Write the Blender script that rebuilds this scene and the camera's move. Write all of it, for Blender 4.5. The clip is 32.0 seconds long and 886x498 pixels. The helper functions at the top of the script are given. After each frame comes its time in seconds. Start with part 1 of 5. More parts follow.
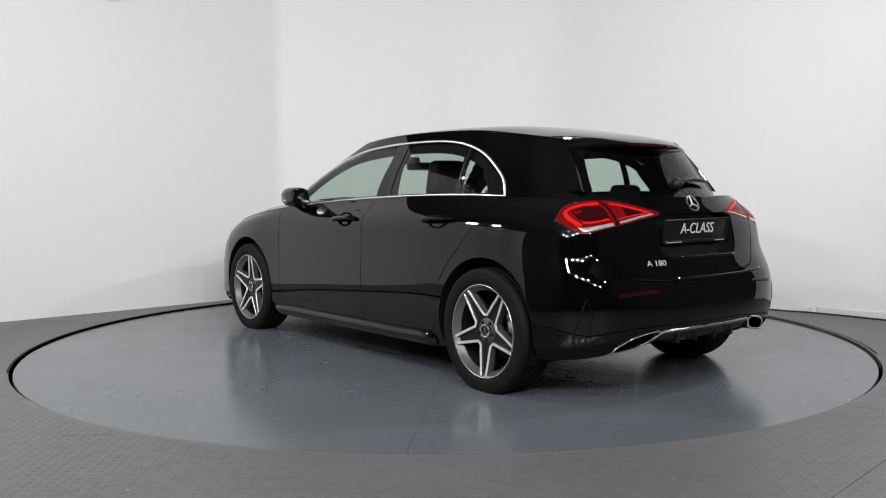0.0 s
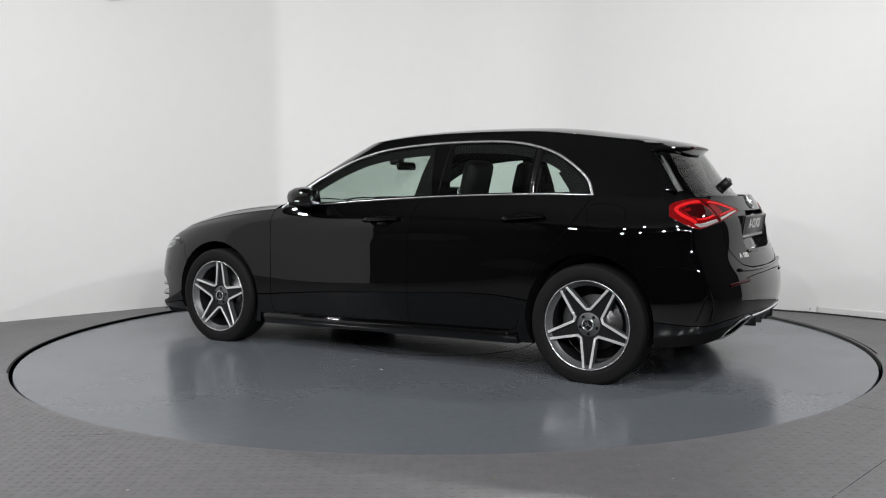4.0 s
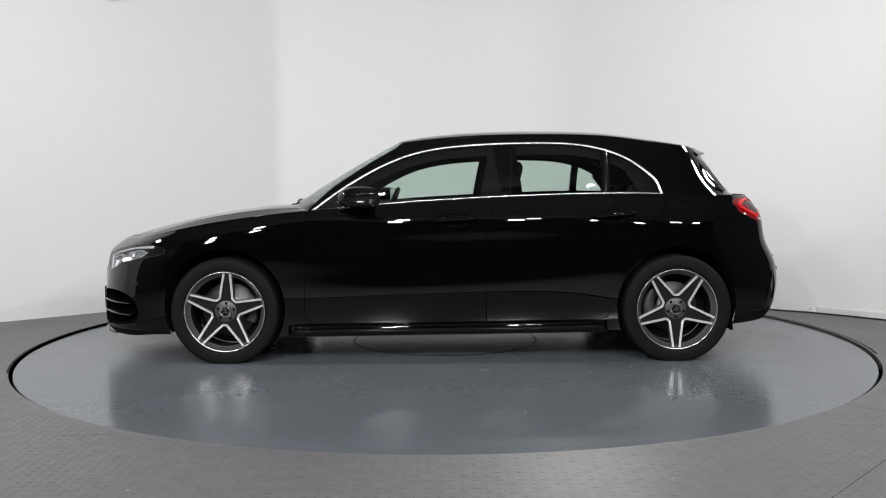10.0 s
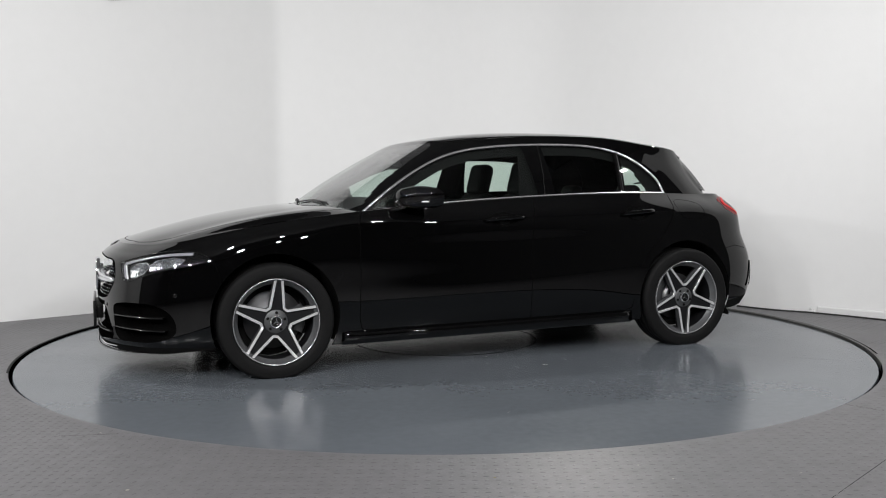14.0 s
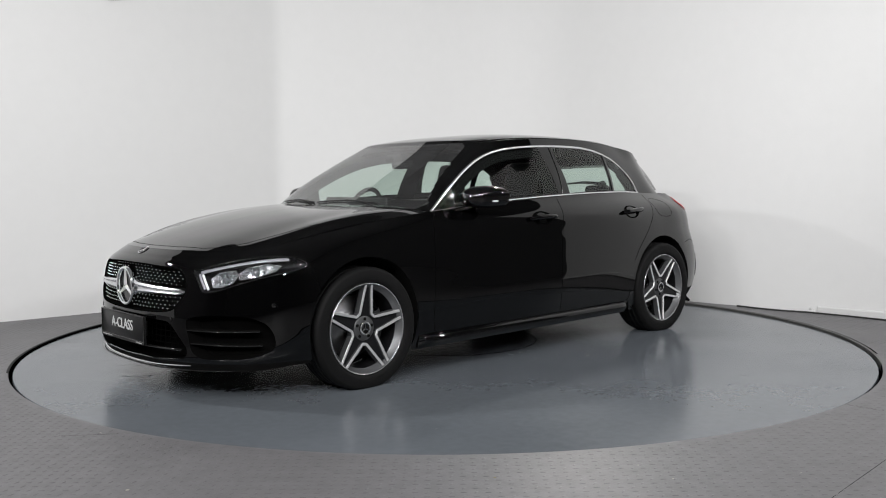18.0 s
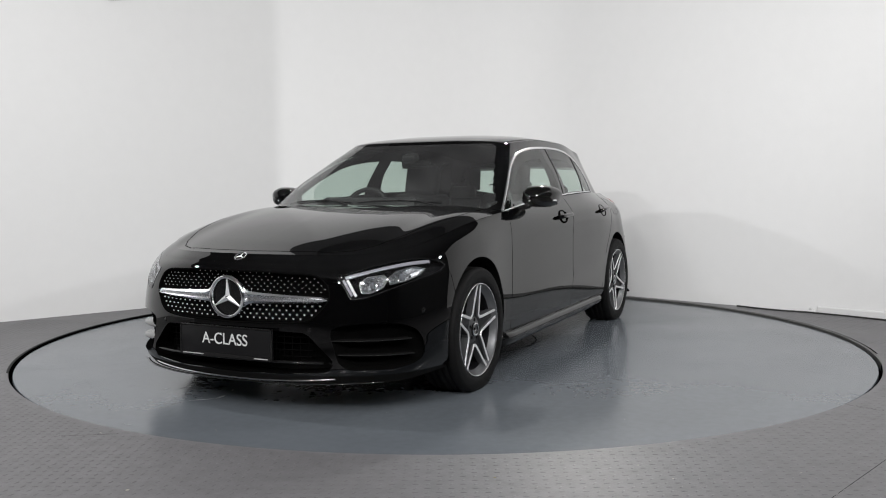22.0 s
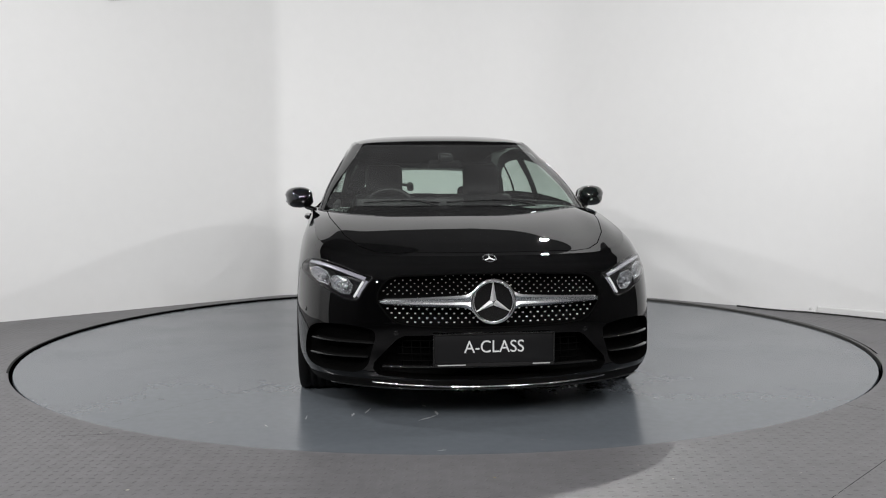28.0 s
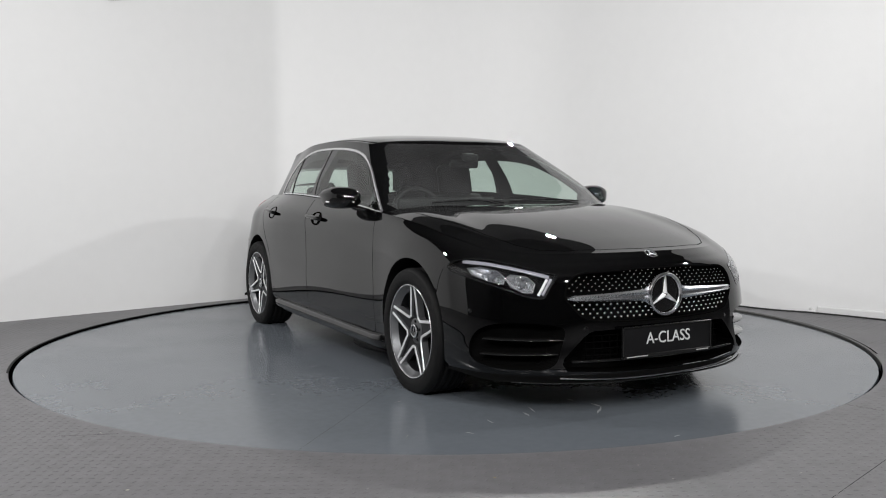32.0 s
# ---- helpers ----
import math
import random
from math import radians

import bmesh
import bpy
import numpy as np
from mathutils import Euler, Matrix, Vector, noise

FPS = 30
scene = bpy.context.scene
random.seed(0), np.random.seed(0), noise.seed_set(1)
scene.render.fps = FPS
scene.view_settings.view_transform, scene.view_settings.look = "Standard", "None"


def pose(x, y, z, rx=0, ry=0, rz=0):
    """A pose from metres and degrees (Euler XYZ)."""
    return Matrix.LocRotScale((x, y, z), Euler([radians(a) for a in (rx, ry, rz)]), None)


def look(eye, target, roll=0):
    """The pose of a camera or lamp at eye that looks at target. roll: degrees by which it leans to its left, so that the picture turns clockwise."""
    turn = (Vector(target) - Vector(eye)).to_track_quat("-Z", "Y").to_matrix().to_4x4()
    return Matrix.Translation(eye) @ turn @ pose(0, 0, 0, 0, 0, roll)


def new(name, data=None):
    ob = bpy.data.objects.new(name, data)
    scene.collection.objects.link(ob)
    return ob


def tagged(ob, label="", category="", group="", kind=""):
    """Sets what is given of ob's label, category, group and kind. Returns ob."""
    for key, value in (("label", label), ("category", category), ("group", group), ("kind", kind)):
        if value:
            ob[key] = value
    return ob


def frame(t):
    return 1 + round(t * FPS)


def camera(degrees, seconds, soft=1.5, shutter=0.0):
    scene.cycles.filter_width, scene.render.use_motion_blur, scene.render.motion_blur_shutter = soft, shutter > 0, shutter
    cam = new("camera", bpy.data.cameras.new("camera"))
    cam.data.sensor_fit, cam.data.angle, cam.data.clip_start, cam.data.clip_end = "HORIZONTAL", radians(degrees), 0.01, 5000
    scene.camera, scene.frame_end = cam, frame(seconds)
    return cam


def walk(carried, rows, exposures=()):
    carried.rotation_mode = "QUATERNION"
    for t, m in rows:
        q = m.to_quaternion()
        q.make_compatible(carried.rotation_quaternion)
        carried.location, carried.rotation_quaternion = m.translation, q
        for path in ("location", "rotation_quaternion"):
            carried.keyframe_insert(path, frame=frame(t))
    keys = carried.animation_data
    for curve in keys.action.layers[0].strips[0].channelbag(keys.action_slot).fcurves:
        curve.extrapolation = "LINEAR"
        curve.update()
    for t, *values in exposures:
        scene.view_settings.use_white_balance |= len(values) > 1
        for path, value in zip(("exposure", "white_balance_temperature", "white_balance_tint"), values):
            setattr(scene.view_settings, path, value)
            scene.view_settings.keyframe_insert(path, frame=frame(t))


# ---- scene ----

from mathutils.bvhtree import BVHTree

# ---------------------------------------------------------------- camera: it stands still
cam = camera(53.02, 32.0, soft=1.05)
EYE = Vector((0.0, -6.163, 1.046))
VIEW = look(EYE, EYE + Vector((-0.001698, 0.997611, -0.069059)), -0.348)
walk(cam, [(0, VIEW), (32, VIEW)])

# the turntable's heading, in degrees, at even times
TURN_TIMES = [0, 2, 4, 6, 8, 10, 12, 14, 16, 18, 20, 22, 24, 26, 28, 30, 32]


def heading(t):
    return 127.75 + 5.2053 * t + 0.0017775 * t * t + 0.0000689 * t ** 3


DISC_Z = -0.010                     # the disc lies a little below the car's zero
CAR_X, CAR_Y = -0.036, -0.036       # the car's middle on the disc

# ---------------------------------------------------------------- world and lamps
world = bpy.data.worlds.new("studio_dark")
world.use_nodes = True
world.node_tree.nodes["Background"].inputs["Color"].default_value = (0.02, 0.021, 0.023, 1)
world.node_tree.nodes["Background"].inputs["Strength"].default_value = 0.1
scene.world = world
scene.view_settings.exposure = 0.0


def area_lamp(name, eye, target, sx, sy, watts, colour=(1, 0.995, 0.99)):
    data = bpy.data.lights.new(name, "AREA")
    data.shape, data.size, data.size_y, data.energy, data.color = "RECTANGLE", sx, sy, watts, colour
    ob = new(name, data)
    ob.matrix_world = look(eye, target)
    return tagged(ob, "small bright white studio lamp high over the turntable", "lamp", "studio lamps")


# ---------------------------------------------------------------- materials


def mat(name, base, rough=0.5, metal=0.0, coat=0.0, spread=0.0, scale=20.0, bump=0.0, bump_scale=80.0,
        rough_spread=0.0, emit=None, spec=0.5, fine=0.0, coat_ior=1.5):
    """A principled material whose colour wanders at two scales, with a fine relief."""
    m = bpy.data.materials.new(name)
    m.use_nodes = True
    n, l = m.node_tree.nodes, m.node_tree.links
    b = n["Principled BSDF"]
    b.inputs["Base Color"].default_value = (*base, 1)
    b.inputs["Roughness"].default_value = rough
    b.inputs["Metallic"].default_value = metal
    b.inputs["Coat Weight"].default_value = coat
    b.inputs["Coat Roughness"].default_value = 0.016
    b.inputs["Specular IOR Level"].default_value = spec
    b.inputs["Coat IOR"].default_value = coat_ior
    co = n.new("ShaderNodeTexCoord")
    if spread or fine:
        big, small = n.new("ShaderNodeTexNoise"), n.new("ShaderNodeTexNoise")
        big.inputs["Scale"].default_value, big.inputs["Detail"].default_value = scale, 5
        small.inputs["Scale"].default_value, small.inputs["Detail"].default_value = scale * 14, 3
        l.new(co.outputs["Object"], big.inputs["Vector"]), l.new(co.outputs["Object"], small.inputs["Vector"])
        a, c = n.new("ShaderNodeMix"), n.new("ShaderNodeMix")
        a.data_type = c.data_type = "RGBA"
        a.inputs[6].default_value = (*[v * (1 - spread) for v in base], 1)
        a.inputs[7].default_value = (*[min(1, v * (1 + spread)) for v in base], 1)
        l.new(big.outputs["Fac"], a.inputs[0])
        c.blend_type = "MULTIPLY"
        l.new(a.outputs[2], c.inputs[6])
        ramp = n.new("ShaderNodeMapRange")
        ramp.inputs[1].default_value, ramp.inputs[2].default_value = 0.3, 0.7
        ramp.inputs[3].default_value, ramp.inputs[4].default_value = 1 - fine, 1
        l.new(small.outputs["Fac"], ramp.inputs[0])
        l.new(ramp.outputs[0], c.inputs[7])
        c.inputs[0].default_value = 1
        l.new(c.outputs[2], b.inputs["Base Color"])
        if rough_spread:
            r = n.new("ShaderNodeMapRange")
            r.inputs[1].default_value, r.inputs[2].default_value = 0.3, 0.7
            r.inputs[3].default_value, r.inputs[4].default_value = rough - rough_spread, rough + rough_spread
            l.new(big.outputs["Fac"], r.inputs[0])
            l.new(r.outputs[0], b.inputs["Roughness"])
    if bump:
        t, u = n.new("ShaderNodeTexNoise"), n.new("ShaderNodeBump")
        t.inputs["Scale"].default_value, t.inputs["Detail"].default_value = bump_scale, 4
        u.inputs["Strength"].default_value, u.inputs["Distance"].default_value = bump, 0.01
        l.new(co.outputs["Object"], t.inputs["Vector"])
        l.new(t.outputs["Fac"], u.inputs["Height"])
        l.new(u.outputs["Normal"], b.inputs["Normal"])
    if emit:
        b.inputs["Emission Color"].default_value = (*emit[:3], 1)
        b.inputs["Emission Strength"].default_value = emit[3]
    return m


def pane_material(name, tint, gloss=0.05, rough=0.0, fall=5.0, glare=0.0):
    """Thin glass: it lets tinted light straight through and mirrors by its angle."""
    m = bpy.data.materials.new(name)
    m.use_nodes = True
    n, l = m.node_tree.nodes, m.node_tree.links
    n.remove(n["Principled BSDF"])
    clear, mirror, mix, face = (n.new("ShaderNodeBsdfTransparent"), n.new("ShaderNodeBsdfGlossy"),
                                n.new("ShaderNodeMixShader"), n.new("ShaderNodeLayerWeight"))
    clear.inputs["Color"].default_value = (*tint, 1)
    mirror.inputs["Roughness"].default_value = rough
    face.inputs["Blend"].default_value = 0.5
    power, gain = n.new("ShaderNodeMath"), n.new("ShaderNodeMath")
    power.operation, gain.operation, gain.use_clamp = "POWER", "MULTIPLY_ADD", True
    power.inputs[1].default_value = fall
    gain.inputs[1].default_value, gain.inputs[2].default_value = 0.92, gloss
    l.new(face.outputs["Facing"], power.inputs[0])
    l.new(power.outputs[0], gain.inputs[0])
    l.new(gain.outputs[0], mix.inputs[0])
    l.new(clear.outputs[0], mix.inputs[1])
    l.new(mirror.outputs[0], mix.inputs[2])
    last = mix
    if glare:                                # an uneven pale veil painted in for bright surroundings mirrored in the pane
        haze, veil, noise, amount = (n.new("ShaderNodeBsdfDiffuse"), n.new("ShaderNodeMixShader"), n.new("ShaderNodeTexNoise"), n.new("ShaderNodeMath"))
        haze.inputs["Color"].default_value = (0.62, 0.62, 0.63, 1)
        place = n.new("ShaderNodeTexCoord")
        noise.inputs["Scale"].default_value, noise.inputs["Detail"].default_value = 3.0, 5.0
        amount.operation = "MULTIPLY"
        amount.inputs[1].default_value = glare * 2
        l.new(place.outputs["Object"], noise.inputs["Vector"])
        l.new(noise.outputs["Fac"], amount.inputs[0])
        l.new(amount.outputs[0], veil.inputs[0])
        l.new(mix.outputs[0], veil.inputs[1])
        l.new(haze.outputs[0], veil.inputs[2])
        last = veil
    l.new(last.outputs[0], n["Material Output"].inputs["Surface"])
    return m


PAINT = mat("black_paint", (0.0010, 0.0010, 0.0011), 0.5, coat=1.0, spread=0.1, scale=3, spec=0.0, coat_ior=1.51)
GLOSS_BLACK = mat("gloss_black_trim", (0.006, 0.006, 0.006), 0.08, spread=0.1, scale=9)
PLASTIC = mat("black_plastic", (0.008, 0.008, 0.0085), 0.42, spec=0.25, bump=0.15, bump_scale=400, spread=0.2, scale=30)
MATT_BLACK = mat("matt_black", (0.004, 0.004, 0.004), 0.8, spec=0.1, spread=0.2, scale=20)
CHROME = mat("chrome", (0.82, 0.83, 0.85), 0.09, 1.0, spread=0.05, scale=15)
TRIM = mat("anodised_trim", (0.74, 0.74, 0.75), 0.27, 0.95, spread=0.06, scale=25)
SATIN = mat("satin_aluminium", (0.70, 0.71, 0.73), 0.24, 1.0, spread=0.06, scale=25)
ALLOY = mat("machined_alloy", (0.80, 0.80, 0.81), 0.36, 0.75, spread=0.05, scale=30, bump=0.05, bump_scale=300)
ALLOY_DARK = mat("grey_alloy_paint", (0.105, 0.107, 0.112), 0.38, 0.5, coat=0.5, spread=0.1, scale=20)
SPOKE_DARK = mat("dark_spoke_paint", (0.008, 0.008, 0.009), 0.4, coat=0.15, spec=0.15, spread=0.1, scale=20)
RUBBER = mat("tyre_rubber", (0.006, 0.006, 0.0062), 0.65, spec=0.12, spread=0.25, scale=18, bump=0.2, bump_scale=260, fine=0.2)
IRON = mat("brake_iron", (0.30, 0.30, 0.31), 0.4, 1.0, spread=0.15, scale=25)
CALIPER = mat("grey_caliper", (0.07, 0.072, 0.075), 0.45, 0.5, spread=0.1, scale=25)
FABRIC = mat("black_leatherette", (0.007, 0.007, 0.0075), 0.55, spec=0.12, spread=0.2, scale=14, bump=0.2, bump_scale=220)
LINER = mat("dark_headliner", (0.005, 0.005, 0.0052), 0.9, spec=0.08, spread=0.15, scale=20)
SIDE_GLASS = pane_material("tinted_glass", (0.76, 0.85, 0.80))
# the last value paints a faint grey glare over the windscreen
SCREEN_GLASS = pane_material("laminated_glass", (0.76, 0.85, 0.80), 0.08, 0.0, 3.6, 0.03)
REAR_GLASS = pane_material("tinted_rear_glass", (0.72, 0.81, 0.76))
LENS = pane_material("clear_lens", (0.93, 0.94, 0.95))
RED_LENS = mat("red_lens", (0.13, 0.002, 0.0028), 0.12, coat=0.6, spec=0.0, spread=0.15, scale=12)
RED_DEEP = mat("deep_red_lens", (0.024, 0.001, 0.0015), 0.12, coat=0.6, spec=0.0, spread=0.15, scale=12)
STRIP_LENS = mat("grey_light_guide", (0.22, 0.215, 0.245), 0.25, coat=1.0, spread=0.1, scale=40)
WHITE_LENS = mat("white_lens", (0.62, 0.62, 0.63), 0.2, coat=1.0, spread=0.1, scale=40)
LETTER = mat("pale_lettering", (0.50, 0.51, 0.51), 0.45, spread=0.05, scale=60)
PLATE_MAT = mat("satin_black_plate", (0.007, 0.007, 0.0075), 0.3, spec=0.2, spread=0.15, scale=12)
WALL = mat("white_wall_paint", (0.71, 0.71, 0.71), 0.75, spread=0.025, scale=0.7, bump=0.05, bump_scale=60, fine=0.015)
SKIRT = mat("white_skirting_paint", (0.70, 0.70, 0.70), 0.5, spread=0.03, scale=2)
DISC = mat("grey_floor_paint", (0.116, 0.129, 0.145), 0.20, spec=0.38, spread=0.10, scale=1.6, bump=0.012, bump_scale=7,
           rough_spread=0.04, fine=0.10)
TREAD = mat("grey_tread_plate", (0.134, 0.131, 0.137), 0.45, spec=0.4, spread=0.16, scale=1.1, bump=0.08, bump_scale=90,
            rough_spread=0.06, fine=0.2)
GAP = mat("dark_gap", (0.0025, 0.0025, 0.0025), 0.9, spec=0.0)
RING_RUBBER = mat("black_ring_rubber", (0.007, 0.007, 0.007), 0.6, spec=0.15, spread=0.3, scale=10)
CEILING_MAT = mat("grey_ceiling_paint", (0.20, 0.20, 0.205), 0.85, spread=0.2, scale=2)
DARK_WALL = mat("dark_wall_paint", (0.085, 0.085, 0.088), 0.85, spread=0.2, scale=2)
CABLE_MAT = mat("dark_cable", (0.03, 0.03, 0.03), 0.55, spread=0.2, scale=20)

# ---------------------------------------------------------------- mesh helpers


def part(name, bm, material, parent=None, label="", smooth=True):
    """Links a bmesh as one mesh object under its thing."""
    me = bpy.data.meshes.new(name)
    if smooth:
        for f in bm.faces:
            f.smooth = True
    bm.to_mesh(me)
    bm.free()
    me.materials.append(material)
    ob = new(name, me)
    if parent:
        ob.parent = parent
    return tagged(ob, label)


def mesh_part(name, verts, faces, material, parent=None, label="", normals=None, smooth=True):
    me = bpy.data.meshes.new(name)
    me.from_pydata([tuple(v) for v in verts], [], [tuple(f) for f in faces])
    me.materials.append(material)
    if smooth:
        me.polygons.foreach_set("use_smooth", [True] * len(me.polygons))
    if normals is not None:
        me.normals_split_custom_set_from_vertices([tuple(n) for n in normals])
    me.update()
    ob = new(name, me)
    if parent:
        ob.parent = parent
    return tagged(ob, label)


def box(bm, x0, x1, y0, y1, z0, z1, bevel=0.0, segments=2, m=None):
    vs = bmesh.ops.create_cube(bm, size=1.0)["verts"]
    mm = Matrix.Translation(((x0 + x1) / 2, (y0 + y1) / 2, (z0 + z1) / 2)) @ Matrix.Diagonal((x1 - x0, y1 - y0, z1 - z0, 1))
    bmesh.ops.transform(bm, matrix=mm, verts=vs)
    if bevel:
        es = list({e for v in vs for e in v.link_edges})
        made = bmesh.ops.bevel(bm, geom=es, offset=bevel, segments=segments, affect="EDGES", profile=0.5)
        vs = list({v for f in made["faces"] for v in f.verts} | {v for v in vs if v.is_valid})
    if m is not None:
        bmesh.ops.transform(bm, matrix=m, verts=vs)
    return bm


def lathe(profile, n=64, axis="y", arc=(0, 2 * math.pi)):
    """Turns a profile of (radius, height along the axis) round the axis."""
    bm = bmesh.new()
    whole = abs(arc[1] - arc[0]) > 6.28
    cols = n if whole else n + 1
    rows = []
    for j in range(cols):
        a = arc[0] + (arc[1] - arc[0]) * j / n
        rows.append([bm.verts.new((r * math.cos(a), h, r * math.sin(a)) if axis == "y" else
                                  (r * math.cos(a), r * math.sin(a), h)) for r, h in profile])
    for j in range(n):
        a, b = rows[j], rows[(j + 1) % cols]
        for i in range(len(profile) - 1):
            q = [a[i], a[i + 1], b[i + 1], b[i]]
            if profile[i][0] == 0:
                q = [a[i], a[i + 1], b[i + 1]]
            elif profile[i + 1][0] == 0:
                q = [a[i], a[i + 1], b[i]]
            bm.faces.new(q)
    bmesh.ops.remove_doubles(bm, verts=bm.verts, dist=1e-6)
    bmesh.ops.recalc_face_normals(bm, faces=bm.faces)
    return bm


def spline(points, per=8, closed=False, mirror_ends=False):
    """A smooth curve through points, with steps by chord length; rows of n coordinates."""
    p = np.array(points, float)
    if closed:
        q = np.vstack([p[-1], p, p[0], p[1]])
    elif mirror_ends:
        flip = np.array([1, -1, 1.0])
        q = np.vstack([p[1] * flip, p, p[-2] * flip])
    else:
        q = np.vstack([2 * p[0] - p[1], p, 2 * p[-1] - p[-2]])
    d = np.sqrt(np.linalg.norm(np.diff(q, axis=0), axis=1)) + 1e-6
    out = []
    n = len(p) if closed else len(p) - 1
    for i in range(n):
        a, b, c, e = q[i], q[i + 1], q[i + 2], q[i + 3]
        d0, d1, d2 = d[i], d[i + 1], d[i + 2]
        m1 = ((b - a) / d0 - (c - a) / (d0 + d1) + (c - b) / d1) * d1
        m2 = ((c - b) / d1 - (e - b) / (d1 + d2) + (e - c) / d2) * d1
        s = np.linspace(0, 1, per, endpoint=False)[:, None]
        out.append((2 * s ** 3 - 3 * s ** 2 + 1) * b + (s ** 3 - 2 * s ** 2 + s) * m1 + (-2 * s ** 3 + 3 * s ** 2) * c + (s ** 3 - s ** 2) * m2)
    if not closed:
        out.append(p[-1:])
    return np.vstack(out)


def grid_normals(g, wrap):
    """Normals of a grid of points (columns, rows, 3)."""
    du = (np.roll(g, -1, 0) - np.roll(g, 1, 0)) if wrap else np.gradient(g, axis=0)
    dv = np.gradient(g, axis=1)
    n = np.cross(du, dv)
    return n / (np.linalg.norm(n, axis=2, keepdims=True) + 1e-12)


class Skin:
    """A triangle skin with its own smooth normals, which outlines part into panels."""

    def __init__(self, grid, wrap, outward):
        c, r = grid.shape[:2]
        n = grid_normals(grid, wrap)
        self.v = grid.reshape(-1, 3).copy()
        self.n = n.reshape(-1, 3).copy()
        f = []
        for j in range(c if wrap else c - 1):
            k = (j + 1) % c
            for i in range(r - 1):
                a, b, d, e = j * r + i, k * r + i, k * r + i + 1, j * r + i + 1
                f += [(a, b, d), (a, d, e)]
        self.f = np.array(f)
        mid = self.v[self.f].mean(1)
        fn = np.cross(self.v[self.f[:, 1]] - self.v[self.f[:, 0]], self.v[self.f[:, 2]] - self.v[self.f[:, 0]])
        if (fn * (mid - np.array(outward))).sum() < 0:
            self.f = self.f[:, ::-1]
        if (self.n * (self.v - np.array(outward))).sum() < 0:
            self.n = -self.n
        self.g = np.zeros(len(self.f), int)
        self.names = ["rest"]
        self.tree = BVHTree.FromPolygons([tuple(v) for v in self.v], [tuple(t) for t in self.f])

    def cut(self, name, outline, axes, where, source=0):
        """Faces of one panel inside the outline (seen along one axis), where the test holds, become a panel of their own."""
        ax = ["xyz".index(a) for a in axes]
        poly = np.array(outline, float)

        def inside(p):
            x, y = p[:, 0], p[:, 1]
            hit = np.zeros(len(p), bool)
            for (x0, y0), (x1, y1) in zip(poly, np.roll(poly, -1, 0)):
                c = (y0 > y) != (y1 > y)
                with np.errstate(divide="ignore", invalid="ignore"):
                    hit ^= c & (x < (x1 - x0) * (y - y0) / (y1 - y0) + x0)
            return hit

        use = np.zeros(len(self.v), bool)
        mine = self.g == source
        use[self.f[mine].ravel()] = True
        ok = use & where(self.v[:, 0], self.v[:, 1], self.v[:, 2])
        inn = inside(self.v[:, ax]) & ok
        f = self.f[mine]
        e = np.unique(np.sort(np.vstack([f[:, [0, 1]], f[:, [1, 2]], f[:, [2, 0]]]), axis=1), axis=0)
        e = e[inn[e[:, 0]] != inn[e[:, 1]]]
        e = np.where(inn[e[:, :1]], e, e[:, ::-1])
        a, b = self.v[e[:, 0]], self.v[e[:, 1]]
        lo, hi = np.zeros(len(e)), np.ones(len(e))
        for _ in range(14):
            m = (lo + hi) / 2
            p = a + (b - a) * m[:, None]
            i = inside(p[:, ax])
            lo, hi = np.where(i, m, lo), np.where(i, hi, m)
        on = np.zeros(len(self.v), bool)
        newv, newn, best = self.v.copy(), self.n.copy(), np.full(len(self.v), 9.0)
        for (i, j), t in zip(e, lo):
            k, far = (i, t) if t < 0.5 else (j, 1 - t)
            on[k] = True
            if far < best[k]:
                best[k] = far
                newv[k] = self.v[i] + (self.v[j] - self.v[i]) * t
                nn = self.n[i] + (self.n[j] - self.n[i]) * t
                newn[k] = nn / np.linalg.norm(nn)
        self.v, self.n = newv, newn
        f = self.f
        has_in = (inn[f] & ~on[f]).any(1)
        all_on = on[f].all(1)
        mid = self.v[f].mean(1)
        take = mine & (has_in | (all_on & inside(mid[:, ax]) & where(mid[:, 0], mid[:, 1], mid[:, 2])))
        self.names.append(name)
        self.g[take] = len(self.names) - 1
        return len(self.names) - 1

    def panel(self, group, name, material, parent, label="", thick=0.0):
        """Links one panel as a mesh, with a folded-in rim where it has a thickness."""
        f = self.f[self.g == group]
        used, inv = np.unique(f.ravel(), return_inverse=True)
        f = inv.reshape(-1, 3)
        v, n = self.v[used], self.n[used]
        return mesh_part(name, v, f, material, parent, label, n)

    def drape(self, points, axes, sign, lift=0.0):
        """Lays points, given along two axes, on the skin from the outside: places and normals."""
        gone = ({0, 1, 2} - {"xyz".index(a) for a in axes}).pop()
        ax = ["xyz".index(a) for a in axes]
        out = []
        for p in points:
            o, d = Vector((0, 0, 0)), Vector((0, 0, 0))
            o[ax[0]], o[ax[1]] = p
            o[gone], d[gone] = 6 * sign, -sign
            hit, nrm, _, _ = self.tree.ray_cast(o, d)
            if hit is None:
                hit, nrm, _, _ = self.tree.find_nearest(Vector([o[i] if i != gone else 0.8 * sign for i in range(3)]))
            if nrm[gone] * sign < 0:
                nrm = -nrm
            out.append((hit + nrm * lift, nrm))
        return out


